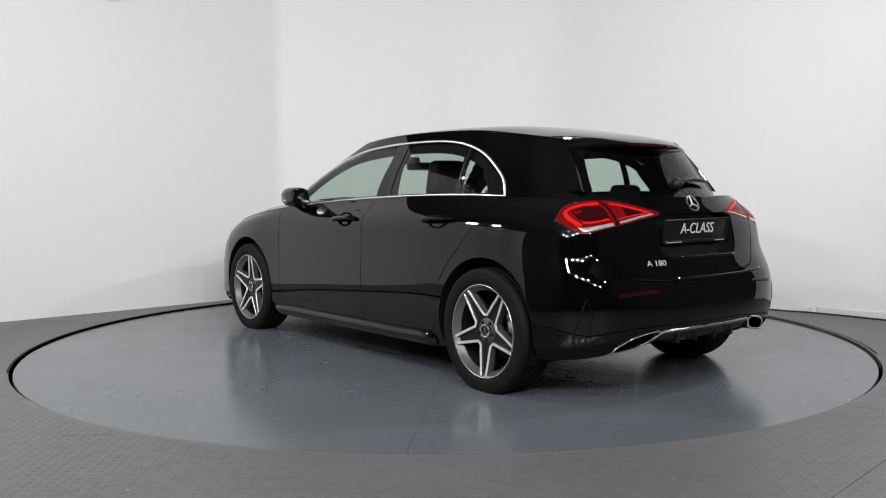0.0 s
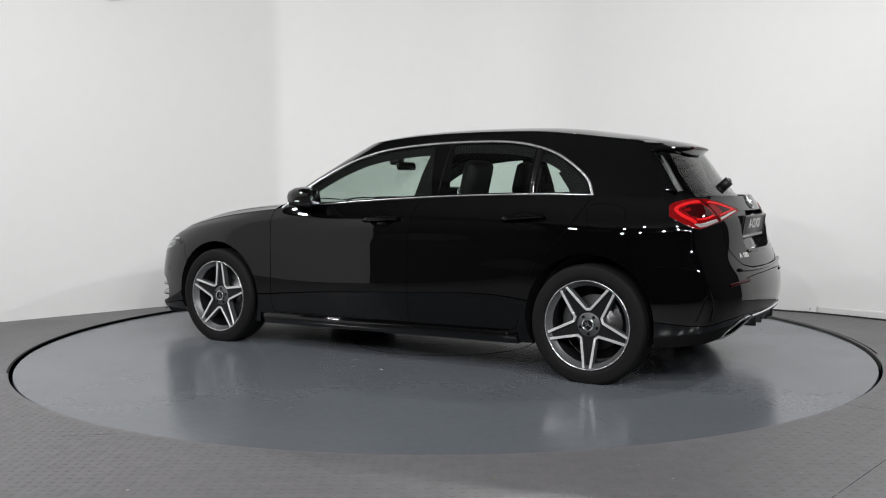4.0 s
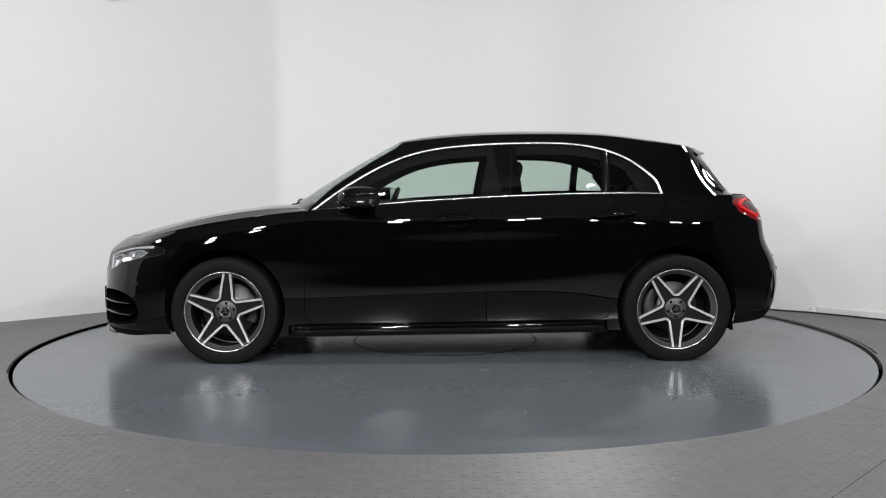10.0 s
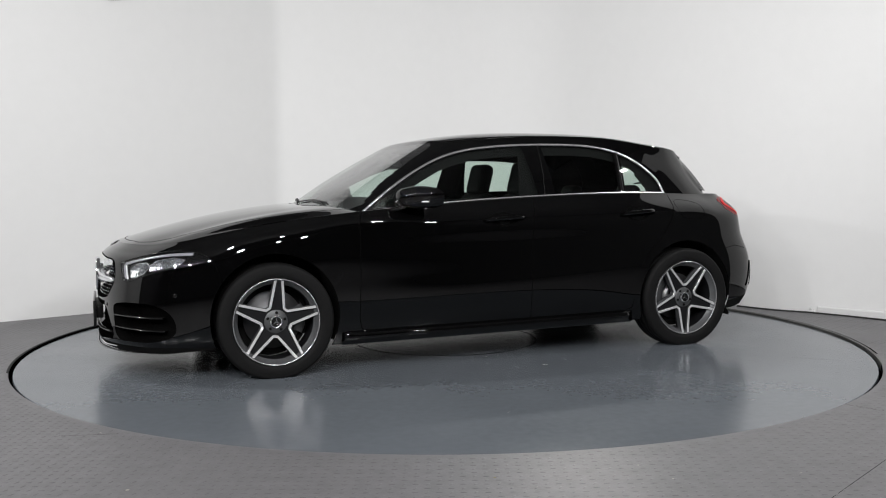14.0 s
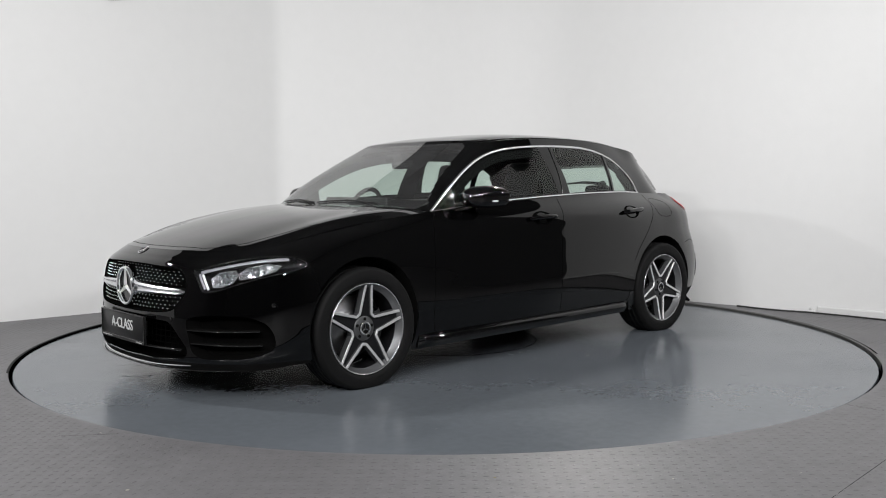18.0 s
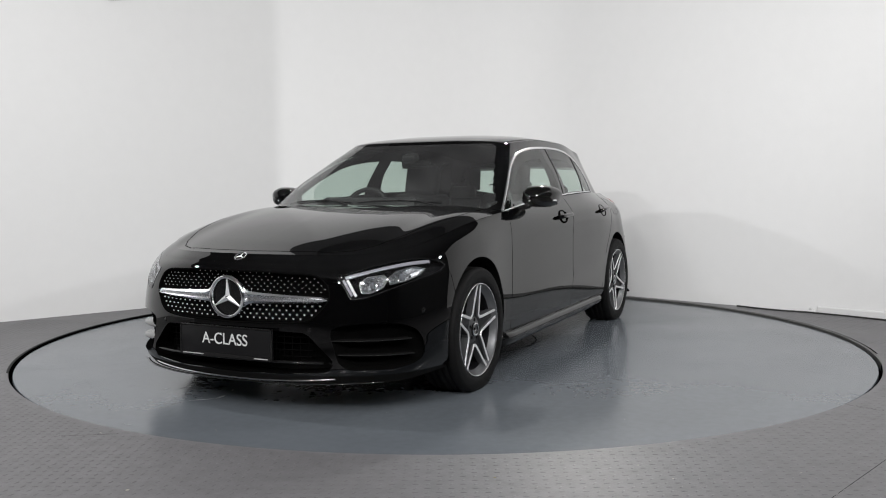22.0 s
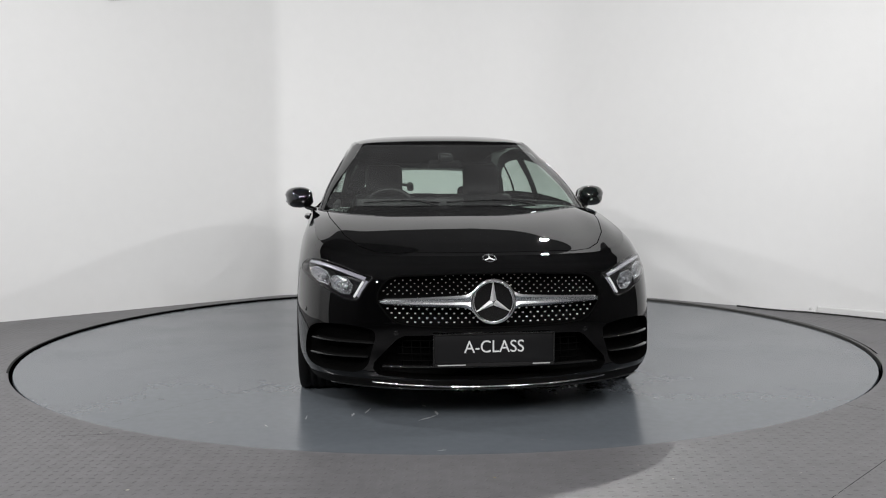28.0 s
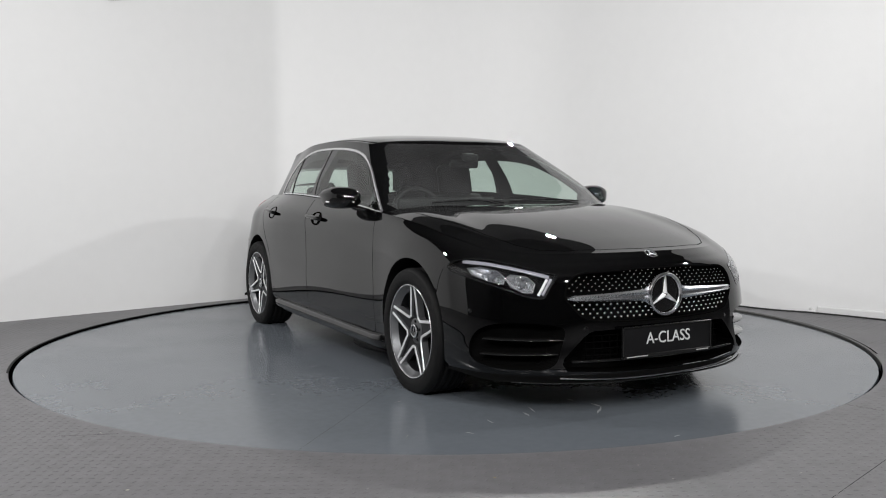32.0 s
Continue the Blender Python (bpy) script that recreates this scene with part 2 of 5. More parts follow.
def ribbon(places, width, height, closed=False):
    """A narrow raised strip along draped places."""
    bm = bmesh.new()
    rows, k = [], len(places)
    for i, (p, n) in enumerate(places):
        a = places[(i - 1) % k if closed else max(0, i - 1)][0]
        b = places[(i + 1) % k if closed else min(k - 1, i + 1)][0]
        t = (b - a).normalized()
        s = n.cross(t).normalized() * width / 2
        rows.append([bm.verts.new(p - s), bm.verts.new(p - s * 0.6 + n * height), bm.verts.new(p + s * 0.6 + n * height), bm.verts.new(p + s)])
    for i in range(k if closed else k - 1):
        a, b = rows[i], rows[(i + 1) % k]
        for j in range(3):
            bm.faces.new((a[j], a[j + 1], b[j + 1], b[j]))
    bmesh.ops.recalc_face_normals(bm, faces=bm.faces)
    return bm


def tube(points, radius, n=8, closed=False, squash=1.0):
    bm = bmesh.new()
    pts = [Vector(p) for p in points]
    rows, k = [], len(pts)
    for i, p in enumerate(pts):
        a, b = pts[(i - 1) % k if closed else max(0, i - 1)], pts[(i + 1) % k if closed else min(k - 1, i + 1)]
        t = (b - a).normalized()
        u = t.cross(Vector((0, 0, 1)))
        u = u.normalized() if u.length > 1e-4 else Vector((1, 0, 0))
        w = t.cross(u)
        r = radius(i / (k - 1)) if callable(radius) else radius
        rows.append([bm.verts.new(p + u * r * math.cos(2 * math.pi * j / n) + w * r * squash * math.sin(2 * math.pi * j / n)) for j in range(n)])
    for i in range(k if closed else k - 1):
        a, b = rows[i], rows[(i + 1) % k]
        for j in range(n):
            bm.faces.new((a[j], a[(j + 1) % n], b[(j + 1) % n], b[j]))
    if not closed:
        bm.faces.new(rows[0][::-1])
        bm.faces.new(rows[-1])
    bmesh.ops.recalc_face_normals(bm, faces=bm.faces)
    return bm

# ---------------------------------------------------------------- the studio
FLOOR_Z = 0.003
DISC_R, HOLE_R = 2.73, 2.750


def floor_sheet():
    """The tread-plate floor, one sheet with a round hole for the turntable."""
    bm = bmesh.new()
    n = 192
    rings = []
    for r, z in ((HOLE_R, -0.06), (HOLE_R, FLOOR_Z - 0.002), (HOLE_R + 0.002, FLOOR_Z), (2.9, FLOOR_Z), (4.0, FLOOR_Z), (13.0, FLOOR_Z)):
        rings.append([bm.verts.new((r * math.cos(2 * math.pi * i / n), r * math.sin(2 * math.pi * i / n), z)) for i in range(n)])
    for a, b in zip(rings, rings[1:]):
        for i in range(n):
            bm.faces.new((a[i], b[i], b[(i + 1) % n], a[(i + 1) % n]))
    bmesh.ops.recalc_face_normals(bm, faces=bm.faces)
    ob = part("floor", bm, TREAD, smooth=False)
    return tagged(ob, "grey steel tread-plate floor around the turntable", "floor", kind="structure")


floor = floor_sheet()

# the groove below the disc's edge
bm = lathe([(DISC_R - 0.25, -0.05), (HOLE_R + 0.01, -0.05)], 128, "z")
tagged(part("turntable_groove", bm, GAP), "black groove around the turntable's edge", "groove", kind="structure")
STRIP = [(HOLE_R - 0.003, FLOOR_Z - 0.003), (HOLE_R - 0.001, FLOOR_Z + 0.002), (HOLE_R + 0.010, FLOOR_Z + 0.002), (HOLE_R + 0.012, FLOOR_Z)]
STEEL_EDGE = mat("worn_steel_edge", (0.12, 0.12, 0.115), 0.45, 0.4, spread=0.45, scale=9, fine=0.3)
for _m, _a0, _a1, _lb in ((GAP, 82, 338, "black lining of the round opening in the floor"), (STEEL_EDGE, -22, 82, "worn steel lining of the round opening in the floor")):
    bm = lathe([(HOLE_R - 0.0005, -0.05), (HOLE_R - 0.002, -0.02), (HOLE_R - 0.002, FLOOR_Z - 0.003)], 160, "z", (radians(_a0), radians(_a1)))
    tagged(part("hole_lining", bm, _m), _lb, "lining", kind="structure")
for _nm, _m, _a0, _a1, _lb in (("edge_strip", RING_RUBBER, 82, 205, "black rubber strip on the floor's round edge"), ("steel_edge_strip", STEEL_EDGE, -22, 82, "worn steel strip on the floor's round edge")):
    tagged(part(_nm, lathe(STRIP, 140, "z", (radians(_a0), radians(_a1))), _m), _lb, "edging", kind="structure")
bm = lathe([(HOLE_R + 0.012, FLOOR_Z + 0.0008), (HOLE_R + 0.024, FLOOR_Z + 0.0008)], 140, "z", (radians(-15), radians(82)))
tagged(part("edge_joint", bm, GAP), "dark joint beside the steel edge strip", "joint", kind="structure")


def lugs():
    """The raised lugs of the tread plate, in rows that alternate between two slants."""
    rng = np.random.RandomState(4)
    step = 0.042
    xs, ys = np.arange(-4.6, 4.6, step), np.arange(-5.2, 2.6, step)
    gx, gy = np.meshgrid(xs, ys)
    i, j = np.meshgrid(np.arange(len(xs)), np.arange(len(ys)))
    gx, gy, odd = gx.ravel(), gy.ravel(), ((i + j) % 2).ravel()
    r = np.hypot(gx, gy)
    ok = (r > HOLE_R + 0.03) & (gy < 0.9 - 0.0 * gx) & (np.abs(gx) < 3.9 - 0.0 * gy)
    ok &= ~((gy > -0.6) & (np.abs(gx) > 3.35))
    gx, gy, odd = gx[ok], gy[ok], odd[ok]
    ang = np.where(odd == 1, math.radians(4), math.radians(62)) + rng.normal(0, 0.02, len(gx))
    a, b, h = 0.0135, 0.0036, 0.0016
    base = np.array([(-a, 0, 0), (-a * 0.6, -b, 0), (a * 0.6, -b, 0), (a, 0, 0), (a * 0.6, b, 0), (-a * 0.6, b, 0), (-a * 0.62, 0, h), (a * 0.62, 0, h)])
    tri = np.array([(0, 1, 6), (1, 2, 7), (1, 7, 6), (2, 3, 7), (3, 4, 7), (4, 5, 6), (4, 6, 7), (5, 0, 6)])
    c, s = np.cos(ang)[:, None], np.sin(ang)[:, None]
    v = np.stack([gx[:, None] + c * base[:, 0] - s * base[:, 1], gy[:, None] + s * base[:, 0] + c * base[:, 1],
                  np.repeat(base[None, :, 2] + FLOOR_Z + 0.0004, len(gx), 0)], -1).reshape(-1, 3)
    f = (tri[None] + 8 * np.arange(len(gx))[:, None, None]).reshape(-1, 3)
    me = bpy.data.meshes.new("tread_lugs")
    me.vertices.add(len(v))
    me.vertices.foreach_set("co", v.ravel())
    me.loops.add(f.size)
    me.loops.foreach_set("vertex_index", f.ravel())
    me.polygons.add(len(f))
    me.polygons.foreach_set("loop_start", np.arange(0, f.size, 3))
    me.update(calc_edges=True)
    me.validate()
    me.materials.append(TREAD)
    ob = new("tread_lugs", me)
    ob.parent = floor
    return tagged(ob, "raised steel lugs of the tread plate", kind="stuff")


lugs()

# seams between the floor's steel sheets
for x0, y0, x1, y1 in [(-1.66, -2.46, -1.40, -2.13 - 0.30), (1.9, -1.98, 2.6, -2.70), (1.25, -3.30, 2.7, -1.75)]:
    d = Vector((x1 - x0, y1 - y0, 0))
    s = Vector((-d.y, d.x, 0)).normalized() * 0.0012
    a, b = Vector((x0, y0, FLOOR_Z + 0.0006)), Vector((x1, y1, FLOOR_Z + 0.0006))
    mesh_part("sheet_seam", [a - s, b - s, b + s, a + s], [(0, 1, 2, 3)], GAP, floor)


def wall(name, a, b, height, material, label, z0=0.0, thick=0.1):
    """A wall with its inner face from a to b, thick on the far side from the middle."""
    a, b = Vector((*a, 0)), Vector((*b, 0))
    d = (b - a).normalized()
    out = Vector((d.y, -d.x, 0))
    if out.dot((a + b) / 2 - Vector((0, -2, 0))) < 0:
        out = -out
    bm = bmesh.new()
    n = 12
    rows = []
    for side in (0, 1):
        for z in (z0, z0 + height):
            rows.append([bm.verts.new(a + (b - a) * i / n + out * thick * side + Vector((0, 0, z))) for i in range(n + 1)])
    for p, q in ((0, 1), (1, 3), (3, 2), (2, 0)):
        for i in range(n):
            bm.faces.new((rows[p][i], rows[p][i + 1], rows[q][i + 1], rows[q][i]))
    for i in (0, n):
        bm.faces.new((rows[0][i], rows[1][i], rows[3][i], rows[2][i]))
    bmesh.ops.recalc_face_normals(bm, faces=bm.faces)
    return tagged(part(name, bm, material, smooth=False), label, "wall", kind="structure")


WALL_TOP = 3.5


def filleted(points, radii, n=10):
    """A path whose corners are rounded by the given radii."""
    out = [Vector((*points[0], 0))]
    for a, b, c, r in zip(points, points[1:], points[2:], radii):
        a, b, c = (Vector((*v, 0)) for v in (a, b, c))
        u, w = (a - b).normalized(), (c - b).normalized()
        half = u.angle(w) / 2
        d = r / math.tan(half)
        for i in range(n + 1):
            s = i / n
            out.append((b + u * d) * (1 - s) ** 2 + b * 2 * s * (1 - s) + (b + w * d) * s * s)
    return out + [Vector((*points[-1], 0))]


def white_wall():
    """The white studio wall: one sheet that bends round behind the turntable."""
    path = filleted([(-5.67, -2.8), (-5.67, -1.08), (-1.60, 2.50), (0.80, 3.13), (4.58, -0.315)], (0.6, 0.35, 1.3))
    bm = bmesh.new()
    rows = []
    for i, p in enumerate(path):
        a, b = path[max(0, i - 1)], path[min(len(path) - 1, i + 1)]
        t = (b - a).normalized()
        out = Vector((-t.y, t.x, 0))
        rows.append([bm.verts.new(v) for v in (p + Vector((0, 0, -0.02)), p + Vector((0, 0, WALL_TOP)), p + out * 0.1 + Vector((0, 0, WALL_TOP)), p + out * 0.1 + Vector((0, 0, -0.02)))])
    for a, b in zip(rows, rows[1:]):
        for i in range(4):
            f = bm.faces.new((a[i], a[(i + 1) % 4], b[(i + 1) % 4], b[i]))
            f.smooth = i in (0, 2)
    bm.faces.new(rows[0]), bm.faces.new(rows[-1][::-1])
    bmesh.ops.recalc_face_normals(bm, faces=bm.faces)
    for e in bm.edges:                      # the upright faces stay straight up to their crisp top and foot
        e.smooth = abs(e.verts[0].co.z - e.verts[1].co.z) > 0.1
    return tagged(part("wall_north", bm, WALL, smooth=False), "smooth white-painted studio wall bending behind the turntable", "wall", kind="structure")


for f in white_wall().data.polygons:
    f.use_smooth = abs(f.normal.z) < 0.5
wall("wall_upper", (-5.9, 3.6), (5.9, 3.6), 5.2, DARK_WALL, "dark studio wall above and behind the white wall", z0=-0.02)
wall("wall_west", (-5.9, 3.6), (-5.9, -5.3), 5.2, DARK_WALL, "dark studio wall behind the white wall", z0=-0.02)
wall("wall_east", (5.9, 3.6), (5.9, -5.3), 5.2, DARK_WALL, "dark studio wall behind the white wall", z0=-0.02)
for nm, p, q in (("wall_southwest", (-5.9, -5.3), (-5.9, -11)), ("wall_southeast", (5.9, -5.3), (5.9, -11)), ("wall_south", (-5.9, -11), (5.9, -11))):
    wall(nm, p, q, 5.2, DARK_WALL, "dark unlit studio wall facing the turntable", z0=-0.02)
bm = bmesh.new()
box(bm, -7, 7, -11.2, 4.5, 5.2, 5.3)
tagged(part("ceiling", bm, CEILING_MAT, smooth=False), "grey-painted studio ceiling", "ceiling", kind="structure")


def skirting():
    a, b = Vector((3.06, 1.068, 0)), Vector((4.58, -0.315, 0))
    d = (b - a).normalized()
    inn = Vector((-d.y, d.x, 0))
    if inn.dot(-a) < 0:
        inn = -inn
    bm = bmesh.new()
    prof = [(0.0, 0.0), (0.016, 0.0), (0.016, 0.045), (0.011, 0.053), (0.0, 0.055)]
    rows = [[bm.verts.new(p + inn * (w + 0.002) + Vector((0, 0, h + FLOOR_Z))) for w, h in prof] for p in (a, b)]
    for i in range(len(prof) - 1):
        bm.faces.new((rows[0][i], rows[0][i + 1], rows[1][i + 1], rows[1][i]))
    bm.faces.new(rows[0]), bm.faces.new(rows[1][::-1])
    bmesh.ops.recalc_face_normals(bm, faces=bm.faces)
    return tagged(part("baseboard", bm, SKIRT, smooth=False), "low white-painted skirting board at the wall", "skirting", kind="structure")


skirting()


CABLE_LINE = [(2.532, 1.475), (2.753, 1.215), (2.971, 1.054), (3.196, 0.836), (3.392, 0.617), (3.75, 0.27), (4.3, -0.25)]
cable_pts = [Vector((x + 0.004 * math.sin(9 * x), y, FLOOR_Z + 0.007)) for x, y, z in spline(np.array([(x, y, 0) for x, y in CABLE_LINE]), 8)]
tagged(part("cable", tube(cable_pts, 0.0065, 8), CABLE_MAT), "dark cable lying along the foot of the wall", "cable")
bm = bmesh.new()
box(bm, -0.03, 0.03, -0.012, 0.012, 0, 0.02, 0.006)
box(bm, -0.012, 0.012, -0.010, 0.010, 0.018, 0.04, 0.008)
cap = part("cable_clip", bm, SKIRT)
cap.matrix_world = pose(3.01, 1.09, FLOOR_Z, 0, 0, -42)
tagged(cap, "small white plastic cable clip on the floor", "clip")


# a dark rail fixed high on the wall
bm = bmesh.new()
box(bm, -0.045, 0.045, -0.03, 0.0, 0.0, 0.05, 0.006)
rail = part("wall_rail", bm, DARK_WALL)
rail.matrix_world = pose(-2.785, 1.453, 2.642, 0, -7.4, 41.3)
tagged(rail, "short dark metal rail fixed high on the white wall", "rail")


def scrap(x, y, size, turn, material, label):
    """A flake of debris on the floor."""
    rng = random.Random(int(abs(x) * 1000))
    bm = bmesh.new()
    n = 7
    rim = [bm.verts.new((size * rng.uniform(0.6, 1) * math.cos(6.283 * i / n), size * 0.55 * rng.uniform(0.6, 1) * math.sin(6.283 * i / n), rng.uniform(0, 0.002))) for i in range(n)]
    top = bm.verts.new((0, 0, size * 0.35))
    for i in range(n):
        bm.faces.new((rim[i], rim[(i + 1) % n], top))
    bm.faces.new(rim[::-1])
    ob = part("debris", bm, material, smooth=False)
    ob.matrix_world = pose(x, y, FLOOR_Z + 0.0015, 0, 0, turn)
    return tagged(ob, label, "debris", "crumbs on the studio floor")


PALE = mat("pale_crumb", (0.5, 0.48, 0.4), 0.8, spread=0.2, scale=50)
LEAFY = mat("dry_leaf", (0.25, 0.2, 0.08), 0.8, spread=0.3, scale=80)
SPOTS_XY = [(-1.105, -3.148, 0.009, 20, PALE), (0.1745, -3.035, 0.008, -10, LEAFY), (-1.48, -2.42, 0.006, 0, PALE), (-0.75, -2.86, 0.004, 40, PALE),
            (1.9, -2.55, 0.004, 10, PALE), (0.81, -3.06, 0.005, 70, PALE), (0.72, -2.9, 0.004, 15, PALE), (1.29, -3.0, 0.004, 30, PALE), (-1.5, -2.88, 0.0035, 0, MATT_BLACK)]
for x, y, size, turn, m in SPOTS_XY:
    scrap(x, y, size, turn, m, "tiny pale crumb on the tread plate" if m is PALE else "tiny brown scrap of leaf on the tread plate" if m is LEAFY else "tiny dark crumb on the tread plate")

# the turning disc
turntable = new("turntable")
tagged(turntable, "large grey-painted round car turntable set in the floor", "turntable")
bm = bmesh.new()
n, rs = 192, [0.0, 0.5, 0.633, 1.0, 1.5, 2.0, 2.5, DISC_R - 0.003]
rings = [[bm.verts.new((0, 0, 0))]] + [[bm.verts.new((r * math.cos(2 * math.pi * i / n), r * math.sin(2 * math.pi * i / n), 0)) for i in range(n)] for r in rs[1:]]
rings.append([bm.verts.new((DISC_R * math.cos(2 * math.pi * i / n), DISC_R * math.sin(2 * math.pi * i / n), -0.003)) for i in range(n)])
rings.append([bm.verts.new((DISC_R * math.cos(2 * math.pi * i / n), DISC_R * math.sin(2 * math.pi * i / n), -0.04)) for i in range(n)])
for i in range(n):
    bm.faces.new((rings[0][0], rings[1][i], rings[1][(i + 1) % n]))
for a, b in zip(rings[1:], rings[2:]):
    for i in range(n):
        bm.faces.new((a[i], b[i], b[(i + 1) % n], a[(i + 1) % n]))
bmesh.ops.recalc_face_normals(bm, faces=bm.faces)
part("disc", bm, DISC, turntable, smooth=False)
# round hatch in the middle and the joints between the disc's plates
bm = lathe([(0.630, 0.0003), (0.631, 0.0012), (0.636, 0.0012), (0.637, 0.0003)], 96, "z")
part("hatch_joint", bm, GAP, turntable)


def disc_joint(a0, r0, a1, r1, wide=0.0035):
    p = Vector((r0 * math.cos(radians(a0)), r0 * math.sin(radians(a0)), 0.0008))
    q = Vector((r1 * math.cos(radians(a1)), r1 * math.sin(radians(a1)), 0.0008))
    s = Vector((-(q - p).y, (q - p).x, 0)).normalized() * wide / 2
    mesh_part("plate_joint", [p - s, q - s, q + s, p + s], [(0, 1, 2, 3)], GAP, turntable)


# a straight joint across the disc, in its own space
_b = heading(28)
disc_joint(235.3 - _b, 2.71, 238.0 - _b, 1.2, 0.0011)
disc_joint(55.3 - _b, 2.71, 58.0 - _b, 1.2, 0.0011)


def scuff(r, a, length, turn, wide, dark=True, material=None):
    """A short scuff mark on the disc's paint."""
    rng = random.Random(int(r * 999 + a))
    c = Vector((r * math.cos(radians(a)), r * math.sin(radians(a)), 0.0007))
    pts_up, pts_dn = [], []
    for i in range(7):
        u = i / 6 - 0.5
        w = wide * (1 - (2 * u) ** 2) * rng.uniform(0.5, 1.2) / 2 + 0.0006
        d = Vector((math.cos(radians(turn)), math.sin(radians(turn)), 0))
        s = Vector((-d.y, d.x, 0))
        mid = c + d * u * length + s * rng.uniform(-0.3, 0.3) * wide
        pts_up.append(mid + s * w), pts_dn.append(mid - s * w)
    vs = pts_up + pts_dn
    mesh_part("scuff", vs, [(i, i + 1, 8 + i, 7 + i) for i in range(6)], material or (SCUFF if dark else PALE), turntable)


FLAKE = mat("flaked_paint", (0.21, 0.22, 0.23), 0.5, spread=0.2, scale=40)
SCUFF = mat("dark_scuff", (0.05, 0.05, 0.05), 0.5, spread=0.3, scale=30)
_rng = random.Random(12)
for _k in range(70):
    scuff(_rng.uniform(0.7, 2.65), _rng.uniform(0, 360), _rng.uniform(0.01, 0.07), _rng.uniform(0, 180), _rng.uniform(0.002, 0.006), _rng.random() < 0.85)

# flaked paint and scratches
for _r, _a, _l, _t, _w in [(2.221, 336.8, 0.066, 176.8, 0.006), (2.124, 341.8, 0.071, 172.3, 0.012), (2.041, 343.2, 0.096, 163.3, 0.006), (2.148, 351.4, 0.125, 133.9, 0.012), (2.057, 352.4, 0.079, 179.3, 0.014), (1.918, 350.5, 0.039, 22.0, 0.01), (2.401, 334.1, 0.044, 24.6, 0.006), (2.651, 353.3, 0.041, 97.9, 0.008)]:
    scuff(_r, _a, _l, _t, _w, False, FLAKE)

# ---------------------------------------------------------------- the lamps
# two lamps over the back wall, two at the sides, and two rows facing the wall: place, aim, watts, width, height, spread
LAMPS = [((1.35, 2.6, 3.6), (0.2, -2.0, 0.3), 24, 0.12, 0.08, 100), ((2.6, 1.7, 3.5), (-0.6, -2.4, 0.0), 18, 0.12, 0.10, 90),
         ((4.3, -0.75, 3.4), (-0.8, -1.0, 0.2), 33, 0.14, 0.12, 120), ((-4.4, -0.7, 3.4), (0.8, -1.1, 0.2), 48, 0.14, 0.12, 120)]
LAMPS += [((x, y, z), (x * 0.75, 1.6, 1.2), w * 0.87, 0.17, 0.14, 135) for x, y, z, w in
          ((-3.8, -5.7, 3.4, 36), (-2.3, -5.2, 3.55, 26), (-0.6, -4.9, 3.6, 22), (1.0, -5.1, 3.5, 22), (2.5, -4.7, 3.5, 18), (3.8, -5.3, 3.45, 16))]
LAMPS += [((x, y, z), (x * 0.62, 1.8, 1.2), w * 1.15, 0.24, 0.18, 125) for x, y, z, w in
          ((-4.7, -7.9, 3.95, 51), (-2.9, -8.6, 4.2, 52), (-1.0, -8.8, 4.4, 55), (1.0, -8.2, 4.4, 52), (2.7, -8.6, 4.1, 43), (4.4, -8.7, 3.9, 41))]
for _eye, _aim, _watts, _sx, _sy, _spread in LAMPS:
    area_lamp("studio_lamp", _eye, _aim, _sx, _sy, _watts).data.spread = radians(_spread)


# ---------------------------------------------------------------- the car
car = new("car")
tagged(car, "glossy black five-door hatchback car on the turntable", "car")
WB = 2.729 / 2
TYRE_R, WHEEL_Y, ARCH_R = 0.318, 0.7835, 0.362

# Waterlines of the lower body from the front centre round the left side to the rear centre, low to high
LINES = []


def waterline(*p):
    LINES.append(spline(np.array(p).reshape(-1, 3), 14, mirror_ends=True))


waterline(2.268, 0, .150, 2.238, .35, .150, 2.133, .60, .150, 1.972, .768, .15, 1.74, .84, .165, 1.36, .85, .15, .97, .845, .150, .30, .847, .155,
          -.35, .848, .165, -.74, .849, .170, -1.0, .848, .176, -1.36, .836, .19, -1.70, .828, .205, -1.92, .735, .225, -2.01, .58, .25, -2.05, .30, .285, -2.06, 0, .285)
waterline(2.297, 0, .20, 2.267, .35, .20, 2.162, .62, .205, 2.0, .795, .215, 1.755, .868, .225, 1.36, .882, .23, .97, .866, .245, .30, .868, .25,
          -.35, .870, .255, -.74, .872, .258, -1.0, .873, .262, -1.36, .872, .27, -1.71, .853, .28, -1.955, .755, .30, -2.045, .595, .32, -2.10, .30, .335, -2.115, 0, .335)
waterline(2.294, 0, .34, 2.264, .35, .34, 2.164, .62, .34, 2.005, .793, .345, 1.765, .878, .35, 1.36, .896, .37, .95, .879, .385, .3, .8848, .41,
          -.35, .8878, .44, -.74, .8896, .465, -1.0, .888, .48, -1.36, .883, .40, -1.72, .862, .42, -1.975, .76, .43, -2.065, .60, .44, -2.12, .30, .445, -2.135, 0, .445)
waterline(2.286, 0, .50, 2.256, .35, .50, 2.157, .61, .50, 2.003, .785, .50, 1.77, .875, .505, 1.36, .898, .52, .93, .880, .53, .3, .8821, .545,
          -.35, .8856, .565, -.74, .8887, .585, -1.0, .888, .59, -1.36, .880, .56, -1.71, .853, .565, -1.965, .755, .565, -2.05, .60, .57, -2.10, .3, .575, -2.115, 0, .575)
